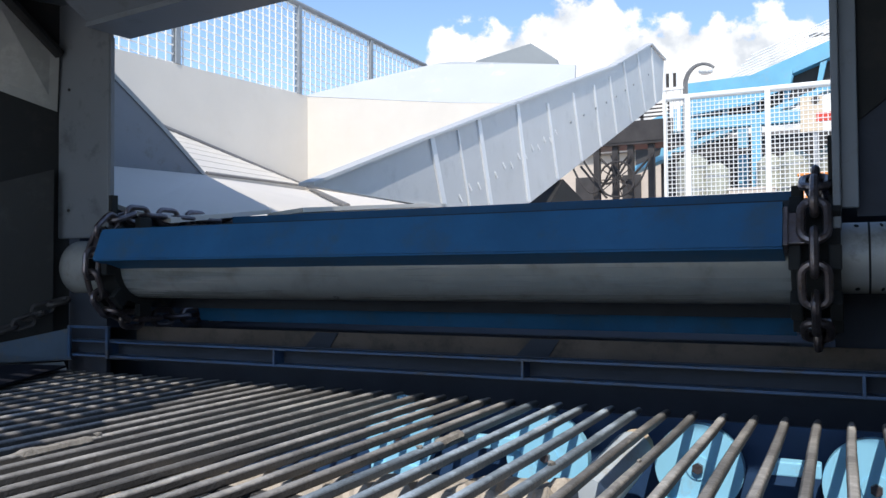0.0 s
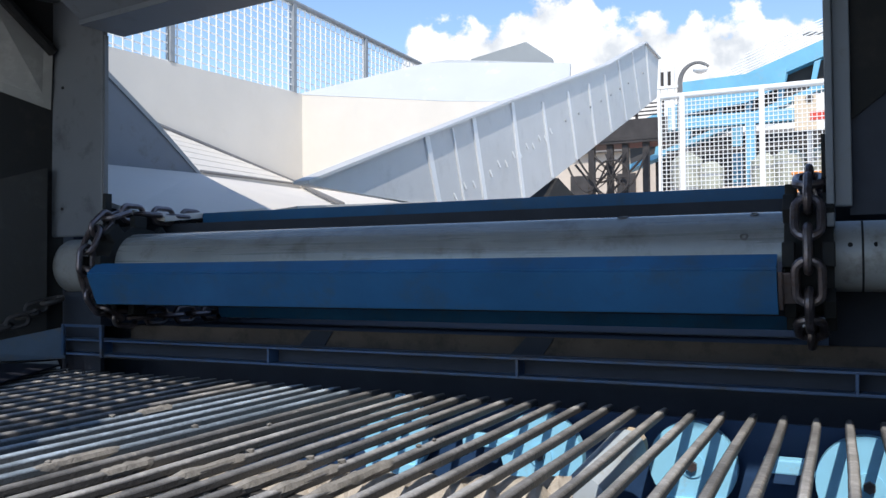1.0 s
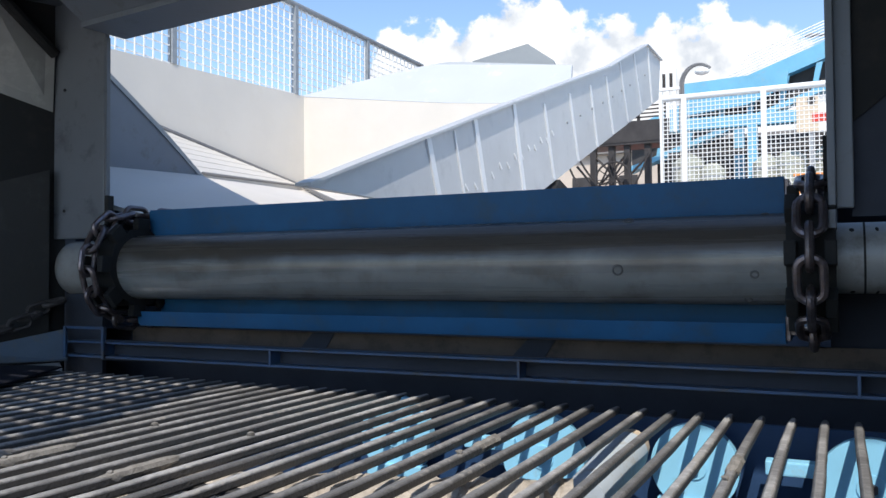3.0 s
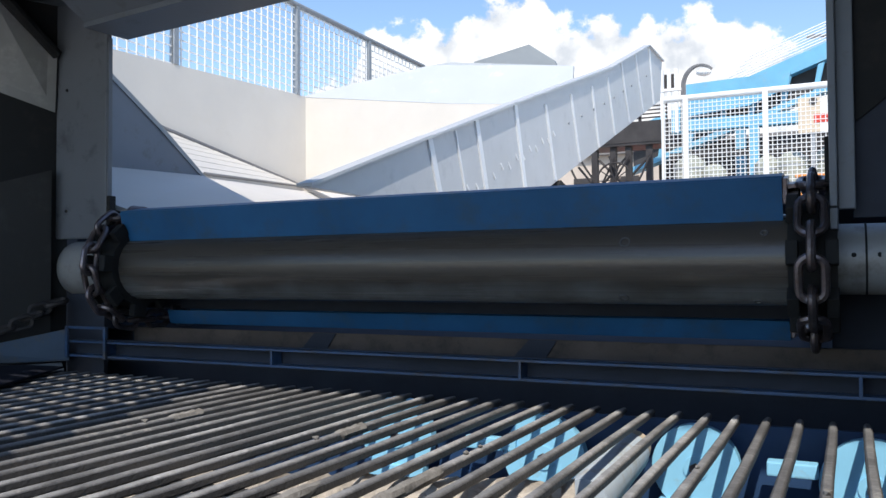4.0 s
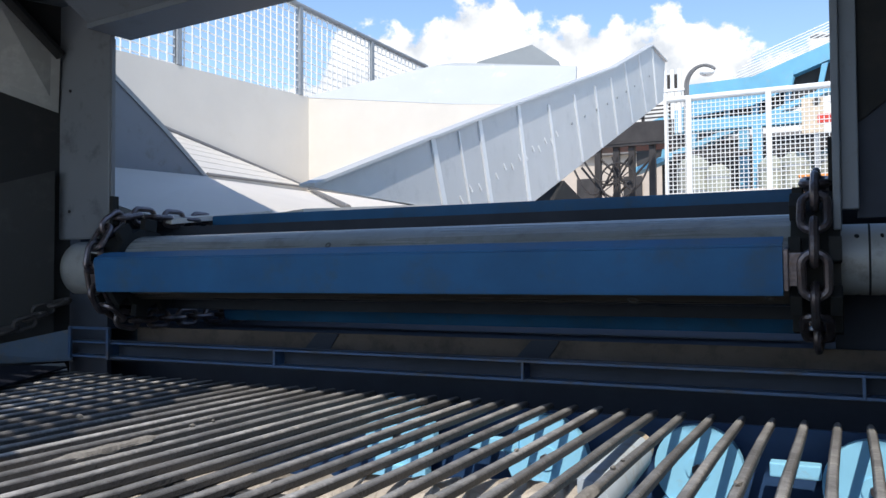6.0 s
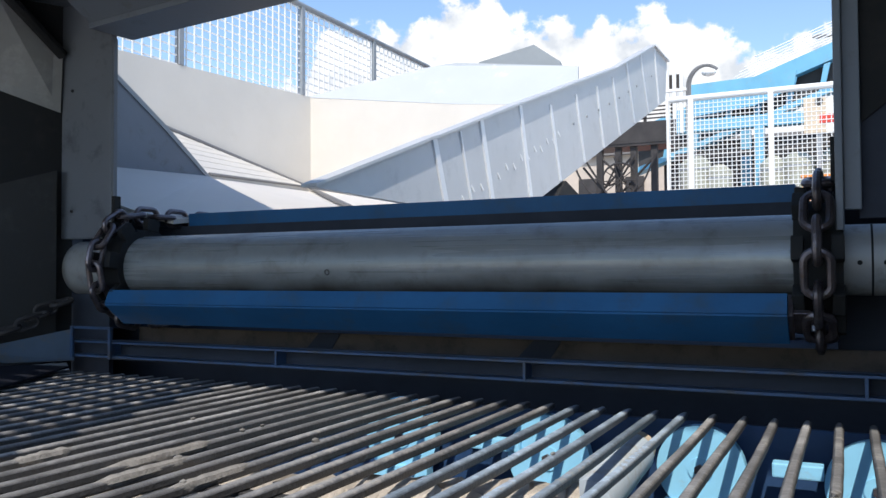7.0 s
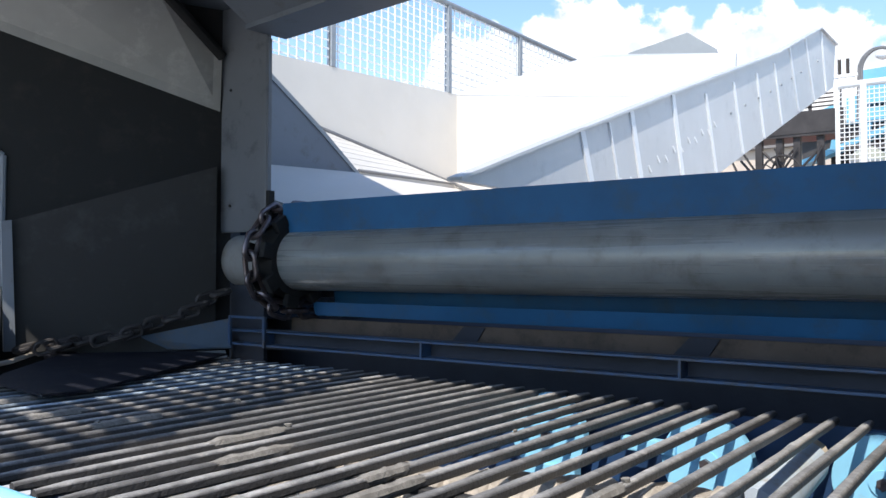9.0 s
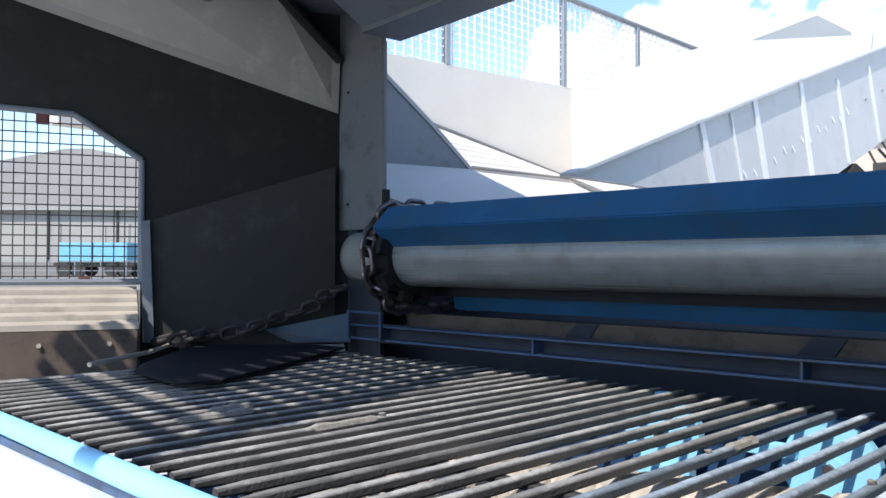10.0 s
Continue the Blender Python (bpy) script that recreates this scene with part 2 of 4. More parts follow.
def add_path_tube(bm, pts, r, seg=10):
    """A round tube along a list of points."""
    pts = [Vector(p) for p in pts]
    rings = []
    up = Vector((0.123, 0.3, 1)).normalized()
    for i, p in enumerate(pts):
        t = (pts[min(i + 1, len(pts) - 1)] - pts[max(i - 1, 0)]).normalized()
        u = t.cross(up).normalized()
        w = u.cross(t)
        rings.append([bm.verts.new(p + r * (math.cos(2 * math.pi * k / seg) * u + math.sin(2 * math.pi * k / seg) * w)) for k in range(seg)])
    for r0, r1 in zip(rings, rings[1:]):
        for k in range(seg):
            bm.faces.new((r0[k], r0[(k + 1) % seg], r1[(k + 1) % seg], r1[k]))
    bm.faces.new(rings[0][::-1])
    bm.faces.new(rings[-1])


def mesh_from(name, bm, mat, smooth=False):
    me = bpy.data.meshes.new(name)
    bmesh.ops.recalc_face_normals(bm, faces=bm.faces)
    bm.to_mesh(me)
    bm.free()
    me.materials.append(mat)
    if smooth:
        me.polygons.foreach_set("use_smooth", [True] * len(me.polygons))
        me.set_sharp_from_angle(angle=radians(40))
    return me


def part(name, bm, mat, parent=None, label="", smooth=False):
    ob = new(name, mesh_from(name, bm, mat, smooth))
    ob.parent = parent
    if label:
        ob["label"] = label
    return ob


def thing(name, label, category, group="", kind="", at=(0, 0, 0)):
    e = new(name)
    e.empty_display_size = 0.1
    e.location = at
    return tagged(e, label, category, group, kind)


def boxes(*rows, bevel=0.0, m=None):
    bm = bmesh.new()
    for r in rows:
        add_box(bm, *r, m=m, bevel=bevel)
    return bm


def slab(name, poly, direction, mat, label, kind="structure", category="wall"):
    bm = bmesh.new()
    add_prism(bm, poly, direction)
    ob = part(name, bm, mat)
    return tagged(ob, label, category, "", kind)


# ---- numbers of the machine ----
AX_Y, AX_Z = 2.30, 3.03            # axis of the drum
DRUM_L, DRUM_R = -2.50, -0.12
DRUM_RAD = 0.119
CH_RAD = 0.200                     # radius of the chain's middle line
RUN = 1.73                         # length of each straight run
LOOP = 2 * RUN + 2 * math.pi * CH_RAD
CH_SPEED, CH_START = 0.1526, 0.2234
CHAIN_R, CHAIN_L = -0.070, -2.455
WEB_Z, WEB_PITCH, WEB_SPEED, WEB_PHASE = 2.66, 0.0664, 0.791, 0.4162
WEB_Y0, WEB_Y1 = 0.66, 2.02


def loop_pose(s):
    """Place and turn on the chain's loop: s metres from the top of the drum, down its front, back below, up and forward again.
    Local x is along the drum, local y is the way of travel, local z points outwards."""
    s %= LOOP
    arc = math.pi * CH_RAD
    if s < arc:
        a = s / CH_RAD
        y, z = AX_Y - CH_RAD * math.sin(a), AX_Z + CH_RAD * math.cos(a)
    elif s < arc + RUN:
        a = math.pi
        y, z = AX_Y + (s - arc), AX_Z - CH_RAD
    elif s < 2 * arc + RUN:
        a = math.pi + (s - arc - RUN) / CH_RAD
        y, z = AX_Y + RUN - CH_RAD * math.sin(a), AX_Z + CH_RAD * math.cos(a)
    else:
        a = 2 * math.pi
        y, z = AX_Y + RUN - (s - 2 * arc - RUN), AX_Z + CH_RAD
    # travel (0, -cos a, -sin a), outwards (0, -sin a, cos a)
    m = Matrix(((-1, 0, 0, 0), (0, -math.cos(a), -math.sin(a), y), (0, -math.sin(a), math.cos(a), z), (0, 0, 0, 1)))
    return m



# ---- ground, shed and outside ----
def setting():
    bm = bmesh.new()
    bmesh.ops.create_grid(bm, x_segments=40, y_segments=40, size=900)
    tagged(part("ground", bm, M_CONCRETE), "pale dusty concrete yard", "ground", "", "structure")
    # roof over the feeder, in two sheets; unseen opening between shaped for the sun
    bm = boxes((-2.9, 1.6, 0.83, 2.24, 4.06, 4.12), (-3.9, -2.9, 0.45, 2.4, 4.06, 4.12), 
               (0.9, 1.6, -0.04, 0.83, 4.06, 4.12),
               (-2.9, -2.45, 0.5, 0.83, 4.06, 4.12))
    # unseen upstand on the roof, its sloping top shaped to shade the deck
    add_prism(bm, [(1.6, 2.14, 4.12), (1.6, 2.14, 4.47), (-2.15, 2.14, 4.47), (-2.98, 2.14, 5.62), (-4.3, 2.14, 5.62), (-4.3, 2.14, 4.12)], (0, 0.10, 0))
    # unseen grating added in the opening for shade: edge bar, narrow slats, blank plate
    edge = lambda y: -0.954 - 0.31 * (y + 0.475)
    add_prism(bm, [(edge(-0.6), -0.6, 4.07), (edge(0.83), 0.83, 4.07), (edge(0.83) - 0.05, 0.83, 4.07), (edge(-0.6) - 0.09, -0.6, 4.07)], (0, 0, 0.03))
    for k in range(1, 13):
        y = -0.50 + 0.105 * k
        w = 0.040 if k < 3 else 0.078 if k == 3 else 0.058
        xa, xb = edge(y) + 0.01, -2.55
        yb = y + 0.12 * (xa - xb)
        add_prism(bm, [(xa, y, 4.072), (xb, yb, 4.072), (xb, yb + w, 4.072), (xa, y + w, 4.072)], (0, 0, 0.02))
    add_prism(bm, [(-1.69, -0.035, 4.066), (-2.13, 0.835, 4.066), (-2.45, 0.83, 4.066), (-2.42, 0.06, 4.066), (-2.19, 0.035, 4.066)], (0, 0, 0.04))
    tagged(part("ceiling", bm, M_GREY), "grey painted steel roof over the feeder with unseen shade-casting pieces", "ceiling", "", "structure")
    # unseen closing wall, added to keep side light off the feeder
    tagged(part("wall_east", boxes((0.56, 0.62, -0.6, 2.6, 0.0, 4.06)), M_DARKPLATE), "unseen dirty grey side wall added to hold back light", "wall", "", "structure")
    # dark bed under the bars and the closing plates behind them
    tagged(part("floor", boxes((-3.3, 0.56, 0.62, 2.9, 1.40, 1.45)), M_BLACK), "dark steel pan under the conveyor", "floor", "", "structure")
    tagged(part("wall_north", boxes((-3.0, 0.56, 2.46, 2.48, 1.45, 2.78), (-3.0, 0.56, 2.52, 2.54, 2.865, 3.20), (-0.035, 0.56, 2.50, 2.515, 1.45, 3.2), (-2.78, 0.56, 2.48, 4.5, 2.765, 2.78), (-2.78, 0.56, 4.5, 4.52, 2.765, 3.24), (0.56, 0.58, 2.61, 4.5, 2.765, 3.24)), M_BLACK), "black steel plates behind the drum", "wall", "", "structure")
    tagged(part("wall_side", boxes((-2.80, -2.56, 2.26, 2.28, 1.45, 2.93), (-2.80, -2.78, 2.28, 4.0, 1.45, 3.3)), M_BLACK), "dark steel plate below the drum hub", "wall", "", "structure")


setting()


def left_wall():
    """Splayed side wall with a meshed opening, a pale upper plate and a lower plate."""
    # local frame: x along the wall from the post towards the camera, z up, y out of the wall towards the web
    ang = math.atan2(-0.92, -0.39)
    m = Matrix.Translation((-2.75, 2.22, 0)) @ Matrix.Rotation(ang, 4, "Z")
    w = new("wall_west")
    w.matrix_world = m
    tagged(w, "dark grey steel side wall with a meshed opening", "wall", "", "structure")
    T = -0.03
    def pl(name, poly, mat, y, d, label=""):
        bm = bmesh.new()
        add_prism(bm, [(a, y, b) for a, b in poly], (0, d, 0))
        return part(name, bm, mat, w, label)
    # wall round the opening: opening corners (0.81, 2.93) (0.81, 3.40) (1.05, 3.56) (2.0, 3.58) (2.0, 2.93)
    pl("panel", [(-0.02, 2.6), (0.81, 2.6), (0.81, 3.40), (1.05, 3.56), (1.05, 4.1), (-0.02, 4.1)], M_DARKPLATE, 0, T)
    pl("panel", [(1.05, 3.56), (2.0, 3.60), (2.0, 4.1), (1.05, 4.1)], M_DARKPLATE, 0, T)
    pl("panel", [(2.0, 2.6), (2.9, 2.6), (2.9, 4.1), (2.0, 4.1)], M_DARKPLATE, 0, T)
    # pale plate above, leaning inwards
    bm = bmesh.new()
    add_prism(bm, [(0.03, 0.008, 3.637), (1.9, 0.01, 4.14), (1.9, 0.30, 4.6), (0.35, 0.17, 4.10), (0.03, 0.03, 3.87)], (0, -0.012, 0.012))
    part("upper_plate", bm, M_PALEPLATE, w, "pale dusty steel plate")
    bm = bmesh.new()
    add_path_tube(bm, [(0.03, 0.03, 3.86), (0.36, 0.18, 4.10), (0.6, 0.30, 4.28)], 0.022, 8)
    part("edge_tube", bm, M_DARKPLATE, w)
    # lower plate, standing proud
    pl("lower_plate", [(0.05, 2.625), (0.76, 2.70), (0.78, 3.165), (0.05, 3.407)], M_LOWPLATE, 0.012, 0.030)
    pl("edge_strip", [(0.762, 2.70), (0.80, 2.70), (0.815, 3.16), (0.782, 3.165)], M_GREY, 0.015, 0.06)
    # opening's rim
    bm = bmesh.new()
    for a, b in (((0.81, 2.93), (0.81, 3.40)), ((0.81, 3.40), (1.05, 3.56)), ((1.05, 3.56), (2.0, 3.595)), ((0.81, 2.93), (2.0, 2.93))):
        add_tube(bm, (a[0], 0.005, a[1]), (b[0], 0.005, b[1]), 0.012, 8)
    part("rim", bm, M_GREY, w)
    # welded mesh
    x = 0.83
    while x < 2.0:
        top = 3.40 + min(1, (x - 0.81) / 0.24) * 0.16 if x < 1.05 else 3.56 + (x - 1.05) * 0.035
        bm = bmesh.new()
        add_tube(bm, (x, -0.02, 2.93), (x, -0.02, top), 0.0025, 6)
        part("mesh_wire", bm, M_FARDARK, w)
        x += 0.0385
    z = 2.95
    while z < 3.59:
        x0 = 0.81 if z < 3.40 else 0.81 + (z - 3.40) / 0.16 * 0.24 if z < 3.56 else 1.06 + (z - 3.56) / 0.035 * 0.9
        if x0 < 1.95:
            bm = bmesh.new()
            add_tube(bm, (x0, -0.024, z), (2.0, -0.024, z), 0.0025, 6)
            part("mesh_wire", bm, M_FARDARK, w)
        z += 0.0385
    part("clip", boxes((1.14, 1.18, -0.03, 0.01, 3.52, 3.56)), M_RUST, w, "rusty purple-brown clip")
    part("clip", boxes((0.99, 1.03, -0.03, 0.01, 2.92, 2.95)), M_RUST, w)
    # stepped ledge below the opening
    bm = bmesh.new()
    add_prism(bm, [(0.82, 0.0, 2.895), (0.82, 0.28, 2.755), (0.82, 0.28, 2.62), (0.82, 0.0, 2.62)], (1.9, 0, 0))
    part("ledge", bm, M_BOARD, w, "brown packing under the boards")
    rnd = random.Random(21)
    for k in range(5):
        y, z = 0.004 + 0.057 * k, 2.912 - 0.0285 * k
        bm = bmesh.new()
        rows = []
        for i in range(24):
            x = 0.825 + 1.87 * i / 23
            e = rnd.uniform(-0.004, 0.004)
            rows.append([bm.verts.new((x, y, z)), bm.verts.new((x, y + 0.050 + e, z - 0.010 + e * 0.4)), bm.verts.new((x, y + 0.050 + e, z - 0.030)), bm.verts.new((x, y, z - 0.020))])
        for p, q in zip(rows, rows[1:]):
            for i in range(4):
                bm.faces.new((p[i], p[(i + 1) % 4], q[(i + 1) % 4], q[i]))
        bm.faces.new(rows[0][::-1])
        bm.faces.new(rows[-1])
        part("ledge_board", bm, M_LEDGE, w, "pale worn ledge board")
    bm = boxes((0.83, 2.7, 0.285, 0.30, 2.60, 2.765))
    part("ledge_face", bm, M_BOARD, w, "brown stained upright face")
    for k in range(4):
        bm = bmesh.new()
        add_tube(bm, (0.92 + 0.22 * k, 0.30, 2.72), (0.92 + 0.22 * k, 0.312, 2.72), 0.008, 8)
        part("bolt", bm, M_LEDGE, w)


left_wall()


def frame_posts():
    # broad post at the drum's far end
    p = thing("steel_post", "grey-blue painted steel post above the drum bearing", "post")
    part("face_plate", boxes((-2.775, -2.486, 2.20, 2.225, 3.142, 4.06), bevel=0.008), M_POST, p)
    part("flange", boxes((-2.775, -2.757, 2.225, 2.30, 3.12, 4.06), bevel=0.003), M_POST, p)
    part("flange", boxes((-2.486, -2.480, 2.203, 2.222, 3.20, 3.90), bevel=0.002), M_POST, p)
    part("stiffener", boxes((-2.486, -2.468, 2.2, 2.23, 3.19, 3.30), bevel=0.003), M_DARKPLATE, p)
    for z in (3.25, 3.72):
        bm = bmesh.new()
        add_tube(bm, (-2.70, 2.196, z), (-2.70, 2.202, z), 0.006, 8)
        part("bolt", bm, M_DARKPLATE, p)
    # beam
    b = thing("steel_beam", "grey steel beam across the feeder opening", "beam")
    turn = Matrix.Translation((-2.58, 2.30, 0)) @ Matrix.Rotation(radians(-5.9), 4, "Z") @ Matrix.Translation((2.58, -2.30, 0))
    part("lower_flange", boxes((-2.475, 1.0, 2.11, 2.30, 3.911, 3.931), bevel=0.003, m=turn), M_GREY, b)
    part("web_plate", boxes((-2.475, 1.0, 2.27, 2.285, 3.931, 4.06), m=turn), M_GREY, b)
    bm = bmesh.new()
    add_prism(bm, [turn @ Vector(p) for p in ((-2.475, 2.115, 3.932), (-2.475, 1.91, 4.058), (-2.475, 1.93, 4.058), (-2.475, 2.135, 3.932))], (3.4, -0.35, 0))
    part("hood_plate", bm, M_GREY, b, "sloping grey sheet under the roof")
    part("gusset", boxes((-2.75, 1.0, 1.55, 1.58, 3.97, 4.06)), M_GREY, b)
    # narrow post at the near end of the drum
    p = thing("steel_post", "dark grey steel post plate beside the chain", "post")
    part("face_plate", boxes((-0.030, -0.012, 2.16, 2.40, 3.10, 4.06), bevel=0.003), M_GREY, p)
    part("side_plate", boxes((-0.012, 0.027, 2.19, 2.215, 3.15, 4.06), bevel=0.003), M_GREY, p)
    part("back_plate", boxes((0.022, 0.56, 2.22, 2.24, 3.13, 4.06)), M_BLACK, p)
    bm = bmesh.new()
    add_prism(bm, [(0.028, 2.21, 3.36), (0.20, 2.21, 3.50), (0.55, 2.21, 3.72), (0.55, 2.21, 4.05), (0.028, 2.21, 4.05)], (0, 0.008, 0))
    part("upper_sheet", bm, M_DARKPLATE, p)
    part("clip_plate", boxes((-0.040, -0.030, 2.2, 2.4, 3.22, 3.33), bevel=0.002), M_DARKPLATE, p)


frame_posts()


def drum():
    d = thing("drum", "grey painted steel tail drum with dull wear bands", "drum", at=(0, AX_Y, AX_Z))
    bm = bmesh.new()
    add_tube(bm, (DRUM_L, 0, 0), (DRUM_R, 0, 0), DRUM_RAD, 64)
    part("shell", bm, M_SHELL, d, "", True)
    # plugged bores with a weld ring, and small pits
    for x, a, r in ((-0.53, 4.35, 0.013), (-0.545, 5.78, 0.013), (-0.20, 5.9, 0.009), (-0.18, 4.2, 0.008), (-0.22, 0.35, 0.008), (-1.5, 2.7, 0.008)):
        u, v = Vector((1, 0, 0)), Vector((0, -math.cos(a), -math.sin(a)))
        c = Vector((x, -math.sin(a) * DRUM_RAD, math.cos(a) * DRUM_RAD))
        bm = bmesh.new()
        ring = [c + r * (math.cos(q) * u + math.sin(q) * v) for q in [2 * math.pi * k / 14 for k in range(15)]]
        for p, q in zip(ring, ring[1:]):
            add_tube(bm, p, q, 0.0028, 6)
        part("weld_ring", bm, M_RING, d)
    # chain wheels: a disc with flats and lugs
    for x in (CHAIN_R, CHAIN_L):
        bm = bmesh.new()
        add_tube(bm, (x - 0.055, 0, 0), (x + 0.055, 0, 0), 0.15, 10)
        part("chain_wheel", bm, M_DARKPLATE, d, "", True)
        for k in range(8):
            m = Matrix.Rotation(k * math.pi / 4, 4, "X")
            part("lug", boxes((x - 0.058, x - 0.030, -0.03, 0.03, 0.14, 0.187), bevel=0.004, m=m), M_DARKPLATE, d)
            part("lug", boxes((x + 0.030, x + 0.058, -0.03, 0.03, 0.14, 0.187), bevel=0.004, m=m), M_DARKPLATE, d)
    bm = bmesh.new()
    add_tube(bm, (-0.03, 0, 0), (0.56, 0, 0), 0.089, 48)
    part("shaft", bm, M_DRUM, d, "", True)
    bm = bmesh.new()
    add_tube(bm, (0.045, 0, 0), (0.05, 0, 0), 0.0905, 48)
    part("shaft_collar", bm, M_DARKPLATE, d, "", True)
    for a in (0.5, 2.6, 4.7):
        for x in (0.02, 0.075):
            bm = bmesh.new()
            c = Vector((x, -math.sin(a) * 0.089, math.cos(a) * 0.089))
            add_tube(bm, c, c * 1.02, 0.006, 8)
            part("grub_screw", bm, M_DARKPLATE, d)
    bm = bmesh.new()
    add_tube(bm, (-2.745, 0, 0), (-2.53, 0, 0), 0.106, 40)
    part("hub", bm, M_HUB, d, "pale grey end hub", True)
    return d


drum_ob = drum()


def conveyor():
    """Slats on two chains: each slat and link rides round the loop."""
    c = thing("slat_conveyor", "blue steel slats carried on two dark chains round a drum", "conveyor")
    movers = []
    # slat: a channel, face outwards, both long edges bent in
    x0, x1 = CHAIN_L + 0.035, CHAIN_R - 0.068
    t, half, leg = 0.006, 0.061, 0.055
    r = 0.022
    lead = 0.114
    prof = [(-half - leg * 0.28, r - leg), (-half, r), (half, r), (half - 0.012, r - lead)]
    inner = [(prof[0][0] + t, prof[0][1]), (-half + t, r - t), (half - t, r - t), (half - 0.012 - t, r - lead)]
    bm = bmesh.new()
    add_prism(bm, [(-x1, a, b) for a, b in prof + inner[::-1]], (x1 - x0, 0, 0))
    long_edges = [e for e in bm.edges if abs(e.verts[0].co.x - e.verts[1].co.x) > 1 and e.verts[0].co.z > 0.01]
    bmesh.ops.bevel(bm, geom=long_edges, offset=0.005, segments=2, affect="EDGES")
    slat_mesh = mesh_from("slat", bm, M_BLUE)
    bracket_meshes = []
    for x in (-x0, -x1):
        bm = bmesh.new()
        s = 1 if x == -x0 else -1
        add_box(bm, min(x, x + s * 0.05), max(x, x + s * 0.05), -0.04, 0.04, -0.012, 0.0, bevel=0.002)
        add_box(bm, min(x, x + s * 0.012), max(x, x + s * 0.012), -0.05, 0.05, -0.05, 0.015, bevel=0.002)
        add_tube(bm, (x + s * 0.012, 0.0, -0.03), (x + s * 0.035, 0.0, -0.03), 0.012, 8)
        bracket_meshes.append(mesh_from("bracket", bm, M_CHAIN))
    for k in range(6):
        s = new("slat", slat_mesh)
        s.parent = c
        s["label"] = "blue painted bent steel slat"
        for bracket_mesh in bracket_meshes:
            b = new("bracket", bracket_mesh)
            b.parent = s
        movers.append((s, k * LOOP / 6 + CH_START + {0: 0.018, 4: -0.012, 5: -0.014}.get(k, 0.0)))
    # chain link: a stadium ring of round bar
    pitch = LOOP / 60
    d = 0.0105
    bm = bmesh.new()
    hl, hw = pitch / 2 - 0.012, 0.029
    pts = []
    for k in range(9):
        a = -math.pi / 2 + math.pi * k / 8
        pts.append((math.cos(a) * hw * 0.9 + hl, math.sin(a) * hw))
    for k in range(9):
        a = math.pi / 2 + math.pi * k / 8
        pts.append((math.cos(a) * hw * 0.9 - hl, math.sin(a) * hw))
    rings = []
    for i, (u, v) in enumerate(pts):
        p, q = Vector(pts[i - 1]), Vector(pts[(i + 1) % len(pts)])
        tan = (q - p).normalized()
        nor = Vector((tan.y, -tan.x))
        rings.append([bm.verts.new((v + nor.y * d * math.cos(2 * math.pi * j / 8), u + nor.x * d * math.cos(2 * math.pi * j / 8), d * math.sin(2 * math.pi * j / 8))) for j in range(8)])
    for i in range(len(rings)):
        a, b = rings[i], rings[(i + 1) % len(rings)]
        for j in range(8):
            bm.faces.new((a[j], a[(j + 1) % 8], b[(j + 1) % 8], b[j]))
    link_mesh = mesh_from("chain_link", bm, M_CHAIN, True)
    for x in (CHAIN_R, CHAIN_L):
        for k in range(60):
            o = new("chain_link", link_mesh)
            o.parent = c
            movers.append((o, k * pitch + CH_START, x, k % 2))
    return movers


slat_movers = conveyor()


def web_pose(s):
    """Place on the bar web's loop: s metres from the feed end of the top run, running towards -x, then down and back below."""
    xl, xr, r, drop = -2.50, 0.42, 0.10, 0.9498
    top = xr - xl
    arc = math.pi / 2 * r
    side = drop - 2 * r
    legs = [top, arc, side, arc, top, arc, side, arc]
    s %= sum(legs)
    x, z, a = xr, WEB_Z, math.pi
    for i, n in enumerate(legs):
        u = min(s, n)
        if i % 2 == 0:
            x, z = x + math.cos(a) * u, z + math.sin(a) * u
        else:
            b = a + u / r
            x, z = x + r * (math.sin(b) - math.sin(a)), z - r * (math.cos(b) - math.cos(a))
            a = b
        s -= u
        if s <= 0:
            break
    return Matrix.Translation((x, 0, z)) @ Matrix.Rotation(-(a - math.pi), 4, "Y"), sum(legs)


WEB_LOOP = web_pose(0)[1]
WEB_N = round(WEB_LOOP / WEB_PITCH)


